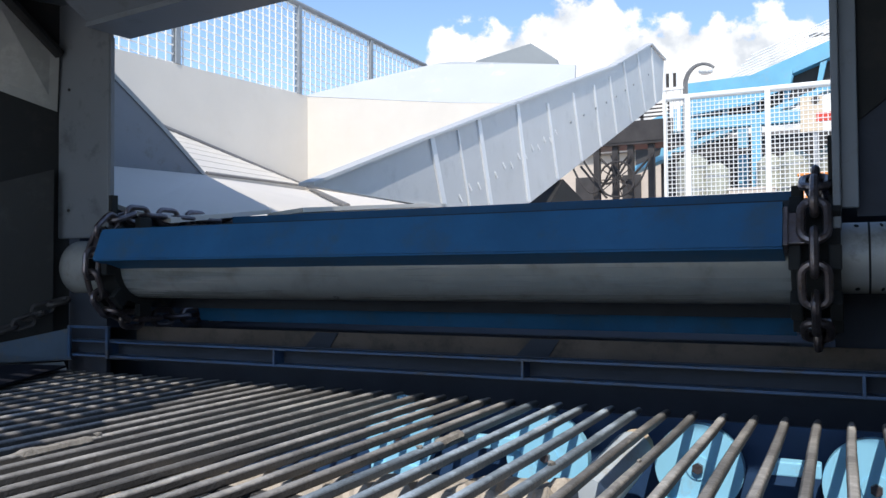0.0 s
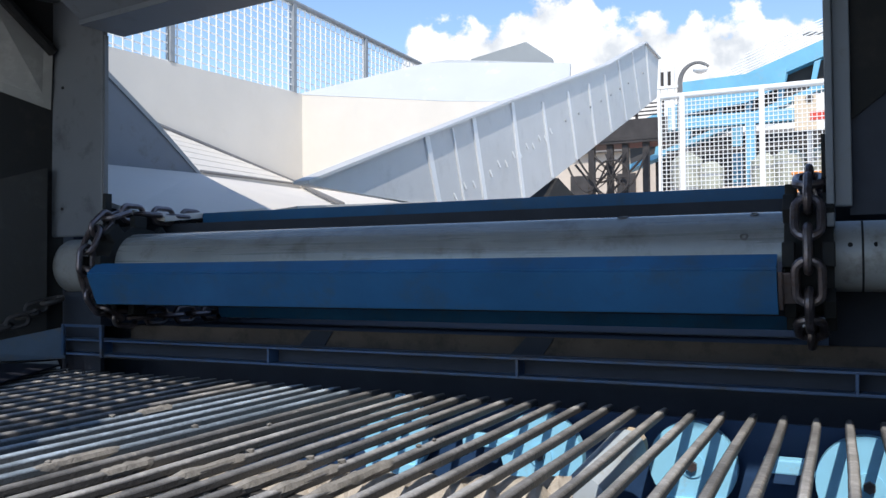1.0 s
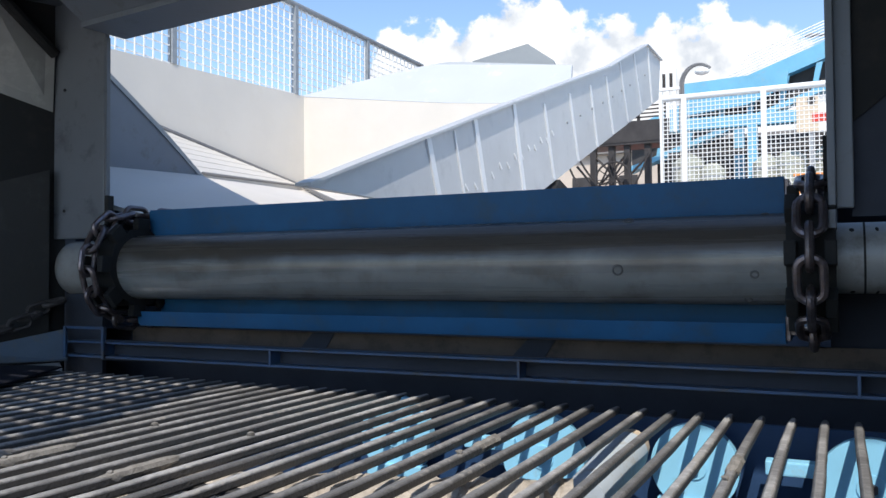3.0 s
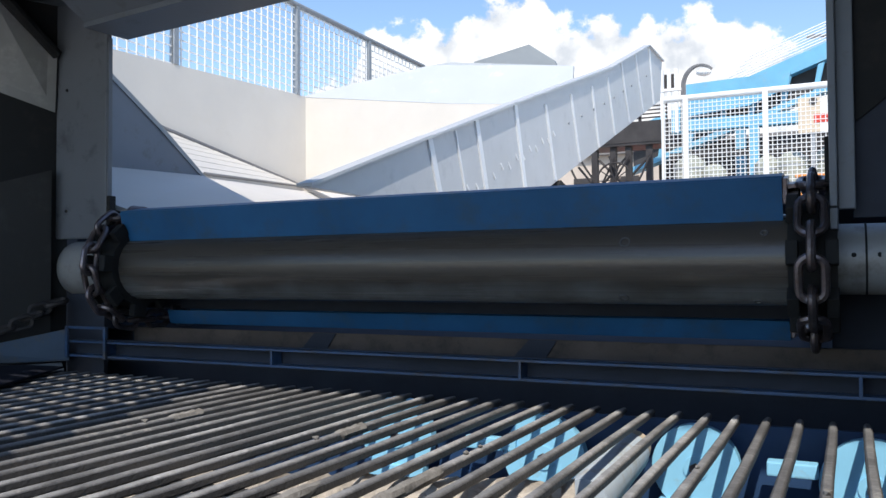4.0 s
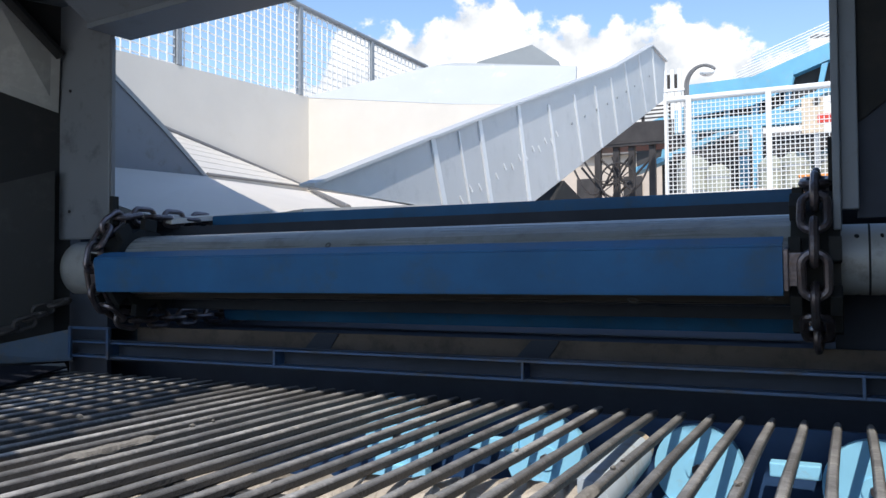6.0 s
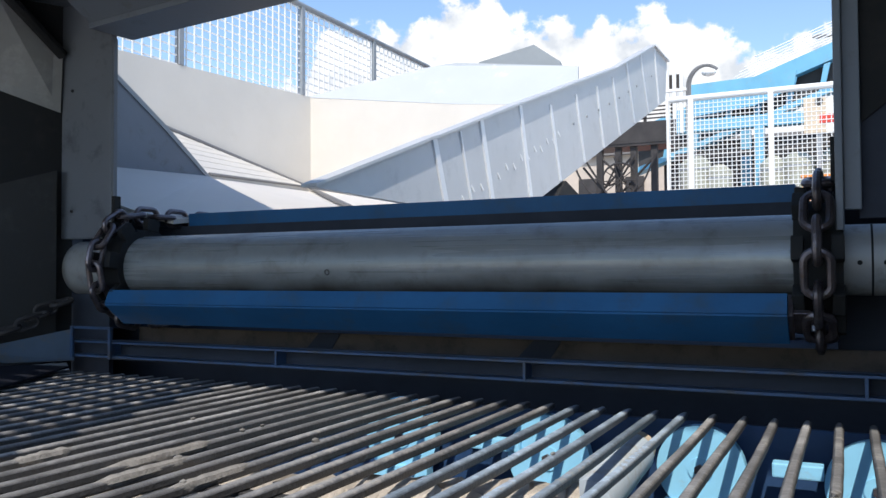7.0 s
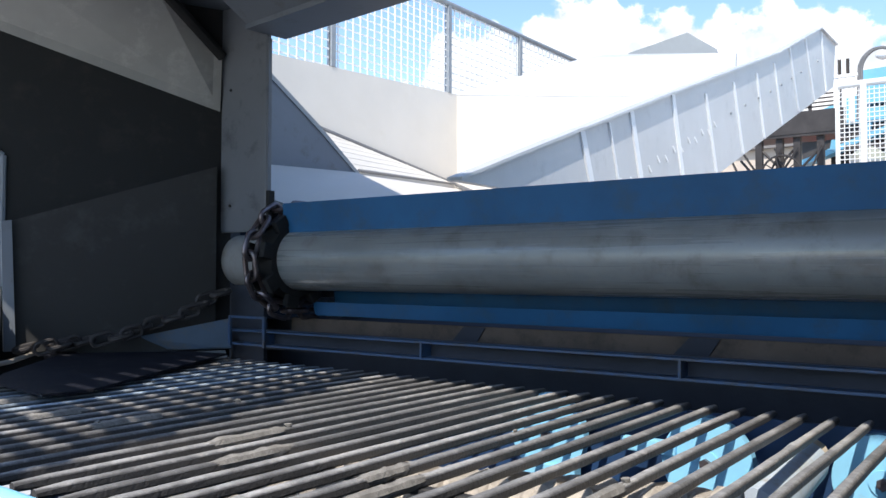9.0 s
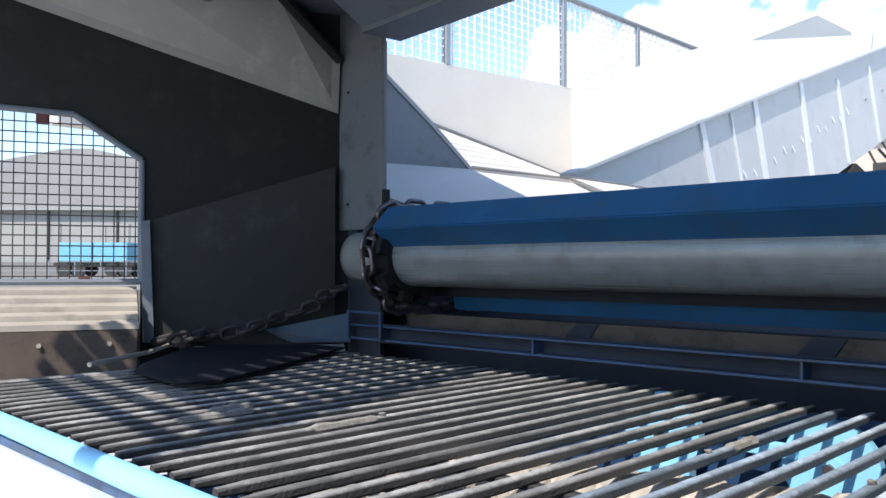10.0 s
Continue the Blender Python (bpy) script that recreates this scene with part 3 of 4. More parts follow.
def bar_web():
    w = thing("bar_web_conveyor", "worn steel bar web conveyor with soil on its bars", "conveyor")
    rnd = random.Random(5)
    meshes = []
    for v in range(10):
        bm = bmesh.new()
        n = 26
        rings = []
        for i in range(n + 1):
            y = WEB_Y0 + (WEB_Y1 - WEB_Y0) * i / n
            wob = 0.0012 * math.sin(i * 0.35 + v)
            f = (0.8 if i in (0, n) else 1.0) * rnd.uniform(0.97, 1.03)
            hw, hh, c = 0.0094 * f, 0.0090 * f, 0.0045
            section = ((hw, -hh + c), (hw, hh - c), (hw - c, hh), (c - hw, hh), (-hw, hh - c), (-hw, c - hh), (c - hw, -hh), (hw - c, -hh))
            rings.append([bm.verts.new((wob + a, y, b)) for a, b in section])
        for a, b in zip(rings, rings[1:]):
            for k in range(8):
                bm.faces.new((a[k], a[(k + 1) % 8], b[(k + 1) % 8], b[k]))
        bm.faces.new(rings[0][::-1])
        bm.faces.new(rings[-1])
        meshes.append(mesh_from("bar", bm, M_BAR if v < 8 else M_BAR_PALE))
    soil = []
    for v in range(8):
        bm = bmesh.new()
        # crust caked along the bar, thinning out at both ends
        y = rnd.uniform(0.85, 1.5)
        length = rnd.uniform(0.10, 0.30)
        rings = []
        for i in range(13):
            f = i / 12.0
            rr = 0.0118 * min(1.0, 0.55 + 3 * f * (1 - f)) * rnd.uniform(0.88, 1.1)
            rings.append([bm.verts.new((rr * math.cos(2 * math.pi * k / 8) * rnd.uniform(0.94, 1.06), y + length * f, 0.0025 + rr * math.sin(2 * math.pi * k / 8) * rnd.uniform(0.9, 1.06))) for k in range(8)])
        for a, b in zip(rings, rings[1:]):
            for k in range(8):
                bm.faces.new((a[k], a[(k + 1) % 8], b[(k + 1) % 8], b[k]))
        bm.faces.new(rings[0][::-1])
        bm.faces.new(rings[-1])
        for k in range(rnd.randint(0, 2)):
            g = bmesh.ops.create_icosphere(bm, subdivisions=1, radius=rnd.uniform(0.004, 0.008))
            yy = rnd.uniform(0.9, 1.7)
            for q in g["verts"]:
                q.co = Vector((q.co.x, q.co.y * 1.5, q.co.z * 0.8)) * rnd.uniform(0.7, 1.2) + Vector((0, yy, 0.012))
        soil.append(mesh_from("soil_crust", bm, M_CRUST, True))
    bm = bmesh.new()
    for y in (0.73, 0.89, 1.05):
        add_box(bm, -WEB_PITCH / 2 + 0.002, WEB_PITCH / 2 - 0.002, y - 0.014, y + 0.014, -0.016, -0.008)
    belt = mesh_from("belt_piece", bm, M_BELT)
    movers = []
    for k in range(WEB_N):
        o = new("bar", meshes[8 + k % 2] if 7 <= k <= 11 or 42 <= k <= 46 else meshes[rnd.randrange(8)])
        o.parent = w
        b = new("belt_piece", belt)
        b.parent = o
        tagged(b, kind="stuff")
        if rnd.random() < 0.24:
            c = new("soil_crust", soil[rnd.randrange(8)])
            c.parent = o
            tagged(c, kind="stuff")
        movers.append((o, k * WEB_LOOP / WEB_N + WEB_PHASE))
    return movers


web_movers = bar_web()


def web_frame():
    # blue channel behind the bars
    c = thing("channel_rail", "dark blue steel channel rail with small stiffeners", "rail")
    part("upper_flange", boxes((-2.60, 0.5, 2.12, 2.17, 2.755, 2.762), bevel=0.001), M_NAVY, c)
    part("lower_flange", boxes((-2.60, 0.5, 2.12, 2.17, 2.703, 2.711), bevel=0.001), M_NAVY, c)
    part("web_plate", boxes((-2.60, 0.5, 2.17, 2.176, 2.69, 2.765)), M_BLACK, c)
    for x in (-2.40, -1.654, -0.807, 0.028):
        part("stiffener", boxes((x - 0.004, x + 0.004, 2.118, 2.17, 2.705, 2.758), bevel=0.001), M_NAVY, c)
    b = thing("corner_bracket", "small blue frame bracket at the rail end", "bracket")
    part("bar", boxes((-2.58, -2.385, 2.112, 2.122, 2.806, 2.815), bevel=0.001), M_NAVY, b)
    for x in (-2.585, -2.39):
        part("upright", boxes((x - 0.006, x + 0.006, 2.108, 2.118, 2.70, 2.815), bevel=0.001), M_NAVY, b)
    # chute board under the slats
    s = thing("chute_board", "brown stained chute board with two dark notches", "board")
    part("sheet", boxes((-2.55, 0.5, 2.40, 2.42, 2.715, 2.795)), M_BOARD, s)
    for x in (-1.66, -0.86):
        bm = bmesh.new()
        add_prism(bm, [(x - 0.02, 2.394, 2.794), (x + 0.07, 2.394, 2.794), (x + 0.02, 2.394, 2.72), (x - 0.09, 2.394, 2.72)], (0, 0.004, 0))
        part("notch", bm, M_BLACK, s, "dark notch")
    # near rail
    r = thing("edge_rail", "light blue painted tube along the web edge", "rail")
    bm = bmesh.new()
    add_tube(bm, (-2.9, 0.615, 2.67), (0.4, 0.575, 2.67), 0.020, 20)
    part("tube", bm, M_LIGHTBLUE, r, "", True)
    part("skirt", boxes((-3.1, 0.45, 0.603, 0.615, 1.3, 2.636)), M_WHITE, r, "white sunlit skirt sheet")
    part("underplate", boxes((-2.9, 0.4, 0.592, 0.602, 2.632, 2.648)), M_NAVY, r)
    # side chute at the left of the drum
    q = thing("side_chute", "blue-grey sloping chute plate beside the web", "chute")
    bm = bmesh.new()
    add_prism(bm, [(-2.885, 1.93, 2.675), (-2.64, 2.17, 2.68), (-2.60, 2.13, 2.80), (-2.875, 1.885, 2.725)], (0.01, -0.012, 0.004))
    part("plate", bm, M_CHUTE, q)
    bm = bmesh.new()
    add_prism(bm, [(-2.93, 1.86, 2.662), (-2.66, 2.15, 2.674), (-2.56, 2.08, 2.664), (-2.84, 1.70, 2.656)], (0, 0, -0.012))
    part("sill", bm, M_PALEPLATE, q, "pale dusty sill")
    # dark sheet over the web's turning end, coloured as the deep shade there
    e = thing("end_shade_sheet", "near-black sheet over the turning bar web, coloured as deep shade", "cover")
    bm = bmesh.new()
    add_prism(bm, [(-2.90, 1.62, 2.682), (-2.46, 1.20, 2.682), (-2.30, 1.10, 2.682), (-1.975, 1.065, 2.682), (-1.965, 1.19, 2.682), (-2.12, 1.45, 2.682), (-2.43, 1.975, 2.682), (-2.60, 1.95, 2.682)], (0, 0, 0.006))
    part("sheet", bm, M_END_SHADE, e)
    part("hanger", boxes((-2.96, -2.86, 1.58, 1.66, 2.60, 2.688), bevel=0.002), M_END_SHADE, e)
    bm = bmesh.new()
    add_path_tube(bm, [(-2.54, 1.07, 2.688), (-2.80, 1.385, 2.684), (-2.99, 1.57, 2.69)], 0.008, 8)
    part("lip", bm, M_LEDGE, e, "pale bent lip")


web_frame()


def hopper():
    h = thing("hopper", "large cream painted steel receiving hopper", "hopper")
    def pl(name, poly, d, mat=M_CREAM, label=""):
        bm = bmesh.new()
        add_prism(bm, poly, d)
        return part(name, bm, mat, h, label)
    pl("side_wall", [(-5.37, 2.0, 3.9), (-5.37, 7.50, 3.9), (-5.37, 7.50, 4.985), (-5.37, 2.0, 4.735)], (-0.16, 0, 0))
    pl("back_wall", [(-5.45, 7.50, 3.2), (-2.92, 7.50, 3.2), (-2.30, 7.50, 4.60), (-3.58, 7.50, 4.73), (-5.45, 7.50, 4.985)], (0, 0.08, 0))
    # upper flare, leaning back from the crease
    lean = lambda x, z, f: (x * f, 7.50 * f, 3 + (z - 3) * f)
    pl("back_flare", [lean(-5.45, 4.99, 1.0), lean(-3.58, 4.733, 1.0), lean(-2.30, 4.60, 1.0), lean(-2.28, 4.97, 1.05), lean(-3.56, 5.155, 1.05), lean(-3.80, 5.155, 1.05)], (0, 0.03, -0.01), M_FLARE, "white sloping upper sheet")
    pl("gable", [(-3.72, 8.2, 5.0), (-2.60, 8.2, 5.0), (-2.70, 8.2, 5.235), (-2.98, 8.2, 5.44), (-3.62, 8.2, 5.33)], (0, 0.05, 0), M_TANK)
    # sloping floor with its trim
    def facets(name, corners, tris, mat, label=""):
        bm = bmesh.new()
        vs = [bm.verts.new(p) for p in corners]
        lo = [bm.verts.new((p[0], p[1], p[2] - 0.02)) for p in corners]
        for i, j, k in tris:
            bm.faces.new((vs[i], vs[j], vs[k]))
            bm.faces.new((lo[k], lo[j], lo[i]))
        for e in [e for e in bm.edges if len(e.link_faces) == 1 and e.verts[0] in vs]:
            i, j = vs.index(e.verts[0]), vs.index(e.verts[1])
            bm.faces.new((vs[i], vs[j], lo[j], lo[i]))
        return part(name, bm, mat, h, label)
    facets("floor_plate", [(-3.54, 3.85, 3.605), (-5.45, 7.50, 3.945), (-2.845, 4.4, 3.41), (-2.40, 3.06, 3.285), (-2.14, 7.50, 3.33), (-2.14, 4.12, 3.395), (-2.14, 2.95, 3.29)],
           [(0, 1, 2), (0, 2, 3), (1, 4, 5), (1, 5, 2), (2, 5, 6), (2, 6, 3)], M_CREAM)
    bm = bmesh.new()
    add_tube(bm, (-5.36, 4.6, 4.41), (-5.34, 7.45, 3.955), 0.026, 8)
    add_tube(bm, (-5.20, 7.26, 3.935), (-2.76, 4.27, 3.416), 0.018, 8)
    part("seam_trim", bm, M_HOSE, h)
    # lit sloping sheet, its joints barely proud
    pa, pb, pc = Vector((-3.522, 3.86, 3.617)), Vector((-5.33, 7.44, 3.962)), Vector((-5.36, 5.25, 4.30))
    pl("slope_sheet", [pa, pb, pc], (0, 0, -0.22), M_CREAM, "pale sloping sheet with faint joints")
    up = (pb - pa).cross(pc - pa).normalized()
    up = up if up.z > 0 else -up
    for k in range(1, 8):
        f = k / 8.0
        q0, q1 = pa.lerp(pc, f), pb.lerp(pc, f)
        w = (pc - pa).normalized() * 0.03
        pl("batten", [q0, q1, q1 + w * 0.9, q0 + w], up * 0.003)
    bm = bmesh.new()
    add_tube(bm, pa + up * 0.006, pb + up * 0.006, 0.011, 8)
    part("sheet_edge", bm, M_HOSE, h)
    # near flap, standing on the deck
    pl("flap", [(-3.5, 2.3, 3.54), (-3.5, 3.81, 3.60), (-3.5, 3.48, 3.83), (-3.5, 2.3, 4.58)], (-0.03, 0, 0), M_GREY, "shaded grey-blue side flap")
    bm = bmesh.new()
    add_prism(bm, [(-3.49, 3.84, 3.60), (-3.49, 3.49, 3.85), (-3.49, 2.3, 4.60), (-3.49, 2.3, 4.57), (-3.49, 3.47, 3.83), (-3.49, 3.80, 3.60)], (-0.05, 0.0, 0.0))
    part("flap_edge", bm, M_TANK, h)
    # deck before the hopper, falling towards the drum
    facets("deck", [(-3.52, 3.84, 3.613), (-3.52, 2.32, 3.555), (-2.58, 2.42, 3.26), (-2.42, 2.45, 3.225), (-2.42, 3.09, 3.302)], [(0, 1, 2), (0, 2, 3), (0, 3, 4)], M_CREAM, "white deck plate")


hopper()


def railing():
    r = thing("mesh_railing", "galvanised guard railing with wire mesh on the hopper", "railing")
    ys = [4.0, 5.52, 7.36, 8.88, 10.4]
    for y in ys:
        part("post", boxes((-5.42, -5.36, y - 0.03, y + 0.03, min(4.98, 4.735 + (y - 2) * 0.0455), 5.96), bevel=0.005), M_GALVRAIL, r)
    bm = bmesh.new()
    add_tube(bm, (-5.385, 3.0, 5.98), (-5.385, 10.4, 5.98), 0.03, 12)
    part("top_rail", bm, M_GALVRAIL, r, "", True)
    bm = bmesh.new()
    for k in range(72):
        y = 3.0 + k * 0.104
        add_box(bm, -5.390, -5.380, y - 0.006, y + 0.006, 4.83, 5.95)
    for k in range(14):
        z = 4.90 + k * 0.080
        add_box(bm, -5.396, -5.388, 3.0, 10.4, z - 0.007, z + 0.007)
    tagged(part("wire_mesh", bm, M_WHITE, r), kind="stuff")


railing()


def ribbed_conveyor():
    """Side of the inclined discharge conveyor: sheet with upright ribs."""
    c = thing("inclined_conveyor", "galvanised inclined conveyor casing with upright ribs", "conveyor")
    X = -2.15
    def line(y, knots):
        """Height on a bent edge given by its corners."""
        return float(np.interp(y, [k[0] for k in knots], [k[1] for k in knots]))
    crest = ((3.0, 3.393), (4.19, 3.783), (5.57, 4.233), (8.29, 5.101), (10.22, 5.817), (11.10, 5.821))
    sole = ((3.0, 3.375), (4.10, 3.385), (5.60, 3.44), (6.01, 3.578), (10.95, 5.274), (11.2, 5.30))
    top = lambda y: line(y, crest)
    bot = lambda y: line(y, sole)
    bm = bmesh.new()
    add_prism(bm, [(X, y, z) for y, z in crest] + [(X, y, z) for y, z in ((10.95, 5.274), (6.01, 3.578), (5.60, 3.44), (4.10, 3.385))], (-0.05, 0, 0))
    part("casing", bm, M_GALV, c)
    for y, z, y1, z1, w in ((4.206, 3.785, 4.364, 3.41, 0.03), (4.56, 3.88, 4.739, 3.42, 0.008), (4.882, 4.007, 5.09, 3.43, 0.03), (5.593, 4.235, 5.824, 3.53, 0.03),
                            (6.278, 4.36, 6.517, 3.769, 0.022), (6.97, 4.58, 7.222, 4.009, 0.022), (7.645, 4.79, 7.88, 4.23, 0.022), (8.238, 5.0, 8.508, 4.45, 0.022),
                            (8.821, 5.29, 9.177, 4.69, 0.026), (9.504, 5.54, 9.883, 4.93, 0.026), (10.285, 5.80, 10.514, 5.14, 0.026)):
        bm = bmesh.new()
        add_prism(bm, [(X, y - w, z), (X, y + w, z), (X, y1 + w, z1), (X, y1 - w, z1)], (0.012, 0, 0))
        part("rib", bm, M_RIB, c)
    # folded top edge
    for (y0, z0), (y1, z1) in zip(crest, crest[1:]):
        bm = bmesh.new()
        add_prism(bm, [(X - 0.05, y0, z0), (X - 0.05, y1, z1), (X - 0.05, y1, z1 + 0.018), (X - 0.05, y0, z0 + 0.014)], (0.085, 0, 0))
        part("top_edge", bm, M_GALV, c)
    for k in range(14):
        y = 4.60 + k * 0.145
        z = 3.495 + (y - 4.653) * 0.352 + (0.015 if k % 2 else -0.015)
        bm = bmesh.new()
        add_tube(bm, (X, y - 0.012, z + 0.022), (X + 0.010, y + 0.012, z - 0.02), 0.006, 6)
        part("peg", bm, M_RIB, c)
    for k in range(9):
        y = 6.9 + k * 0.40
        z = top(y) * 0.55 + bot(y) * 0.45
        bm = bmesh.new()
        add_tube(bm, (X, y, z), (X + 0.012, y, z), 0.012, 8)
        part("bolt", bm, M_GALVRAIL, c)
    # dark foot below
    bm = bmesh.new()
    add_prism(bm, [(X + 0.02, 5.9, 3.3), (X + 0.02, 6.62, 3.78), (X + 0.02, 7.6, 3.55), (X + 0.02, 7.6, 3.3)], (-0.5, 0, 0))
    part("foot", bm, M_DARKPLATE, c)


ribbed_conveyor()


def white_fence():
    f = thing("mesh_fence", "white painted guard fence with square mesh", "fence")
    Y = 8.58
    for x in (-1.66, -1.43, -0.67, 0.09, 0.85):
        w = 0.012 if x == -1.66 else 0.026
        part("post", boxes((x - w, x + w, Y - 0.03, Y + 0.03, 3.62, 4.78), bevel=0.004), M_WHITE, f)
    bm = bmesh.new()
    add_tube(bm, (-1.66, Y, 4.78), (1.6, Y, 4.78), 0.032, 12)
    part("top_rail", bm, M_WHITE, f, "", True)
    for k, x in enumerate(np.arange(-1.64, 1.6, 0.043)):
        part("wire", boxes((x - 0.0036, x + 0.0036, Y - 0.004, Y + 0.004, 3.66, 4.76)), M_WHITE, f)
    for z in np.arange(3.68, 4.75, 0.043):
        part("wire", boxes((-1.64, 1.6, Y - 0.010, Y - 0.004, z - 0.0036, z + 0.0036)), M_WHITE, f)
    p = thing("platform", "grey steel walkway platform under the fence", "platform")
    part("deck", boxes((-1.7, 1.8, 8.4, 9.8, 3.56, 3.62)), M_GALVRAIL, p)
    for x in (-1.6, 1.6):
        part("leg", boxes((x - 0.06, x + 0.06, 9.0, 9.12, 0.0, 3.56)), M_GALVRAIL, p)


white_fence()


# ---- under the bar web ----
def under_web():
    back = thing("back_plate", "navy blue painted plate under the web edge", "plate")
    part("sheet", boxes((-2.5, 0.5, 2.06, 2.07, 1.9, 2.64)), M_NIGHT, back)
    for x, z, r in ((-1.114, 2.554, 0.108), (-0.69, 2.535, 0.108), (-0.320, 2.545, 0.100), (0.045, 2.535, 0.105)):
        w = thing("guide_wheel", "sunlit light blue painted guide wheel under the web", "wheel", "guide wheels under the web", at=(x, 1.975, z))
        bm = bmesh.new()
        add_tube(bm, (0, 0.0, 0), (0, 0.03, 0), r, 36)
        part("disc", bm, M_LIGHTBLUE, w, "", True)
        bm = bmesh.new()
        add_tube(bm, (0, -0.004, 0), (0, 0.0, 0), r * 0.28, 20)
        part("hub_plate", bm, M_LIGHTBLUE, w, "", True)
        bm = bmesh.new()
        add_tube(bm, (0.0, -0.016, 0), (0.0, -0.004, 0), 0.013, 6)
        part("nut", bm, M_CHAIN, w)
        part("foot", boxes((-0.085, 0.085, -0.01, 0.03, -0.30, -0.075), bevel=0.004), M_LIGHTBLUE, w)
    s = thing("spacer_bar", "pale blue spacer bar between guide wheels", "bar")
    part("bar", boxes((-0.165, -0.06, 1.96, 2.0, 2.547, 2.579), bevel=0.004), M_LIGHTBLUE, s)
    RAM0, RAM1 = Vector((-0.447, 1.86, 2.593)), Vector((-0.445, 1.50, 2.570))
    c = thing("ram_cylinder", "pale grey hydraulic cylinder under the web", "cylinder")
    bm = bmesh.new()
    add_tube(bm, RAM0, RAM1, 0.046, 20)
    part("barrel", bm, M_RAM, c, "", True)
    bm = bmesh.new()
    add_tube(bm, RAM0, RAM0 + (RAM0 - RAM1).normalized() * 0.05, 0.040, 16)
    part("end_cap", bm, M_BEIGE, c, "", True)
    part("arm", boxes((-0.90, -0.76, 1.96, 1.985, 2.545, 2.578), bevel=0.004), M_LIGHTBLUE, s)
    for x, y in ((-0.36, 1.60), (-0.27, 1.62), (-0.86, 1.55), (-1.0, 1.5)):
        b = thing("rubber_buffer", "beige round buffer under the web", "buffer", "buffers under the web", at=(x, y, 2.40))
        bm = bmesh.new()
        add_tube(bm, (0, 0, -0.10), (0, 0, 0.04), 0.038, 20)
        part("body", bm, M_BEIGE, b, "", True)
        bm = bmesh.new()
        add_tube(bm, (0, 0, 0.04), (0, 0, 0.046), 0.020, 16)
        part("cap", bm, M_DRUM, b)
    # soil caked on the support beam that runs under the bars
    k = thing("support_beam", "support beam under the web caked with beige soil", "beam")
    slant = Matrix.Translation((-0.80, 1.235, 0)) @ Matrix.Rotation(radians(18.5), 4, "Z") @ Matrix.Translation((0.80, -1.372, 0))
    part("beam", boxes((-1.75, 0.45, 1.33, 1.42, 2.50, 2.575), bevel=0.004, m=slant), M_NAVY, k)
    rnd = random.Random(11)
    bm = bmesh.new()
    rows = []
    for i in range(91):
        x = -1.52 + 1.12 * i / 90
        j = rnd.uniform(-0.008, 0.008)
        h = rnd.uniform(-0.012, 0.008)
        prof = [(1.295 + j * 2, 2.555), (1.298 + j * 2, 2.615 + h), (1.32 + j, 2.640 + h), (1.375, 2.644 + rnd.uniform(-0.012, 0.005)), (1.42, 2.632 - h * 0.5), (1.44 + rnd.uniform(-0.012, 0.012), 2.582), (1.44, 2.555)]
        rows.append([bm.verts.new(slant @ Vector((x + rnd.uniform(-0.004, 0.004), a, b))) for a, b in prof])
    for a, b in zip(rows, rows[1:]):
        for q in range(7):
            bm.faces.new((a[q], a[(q + 1) % 7], b[(q + 1) % 7], b[q]))
    bm.faces.new(rows[0][::-1])
    bm.faces.new(rows[-1])
    bmesh.ops.recalc_face_normals(bm, faces=bm.faces)
    part("soil_cake", bm, M_SOIL, k, "dry beige caked soil")
    g = thing("cross_member", "navy steel cross member under the web", "beam")
    part("beam", boxes((-2.5, 0.45, 1.0, 1.06, 2.25, 2.31), bevel=0.004), M_NAVY, g)


under_web()


def resting_chain():
    c = thing("slack_chain", "slack chain lying along the wall foot, darkened for shade", "chain")
    src = bpy.data.meshes["chain_link"].copy()
    # darker steel than the drum chains stands in for shade at the wall
    src.materials[0] = M_FARDARK
    a, b = Vector((-2.93, 1.50, 2.715)), Vector((-2.66, 2.14, 2.90))
    n = 15
    for k in range(n):
        p = a.lerp(b, k / (n - 1)) + Vector((0.03 * math.sin(k * 1.3), 0.0, -0.05 * math.sin(math.pi * k / (n - 1))))
        o = new("link", src)
        o.parent = c
        d = (b - a).normalized()
        o.matrix_basis = Matrix.Translation(p) @ d.to_track_quat("Y", "Z").to_matrix().to_4x4() @ Matrix.Rotation(radians(90 * (k % 2) + 12), 4, "Y") @ Matrix.Diagonal((0.72, 0.72, 0.9, 1))


resting_chain()


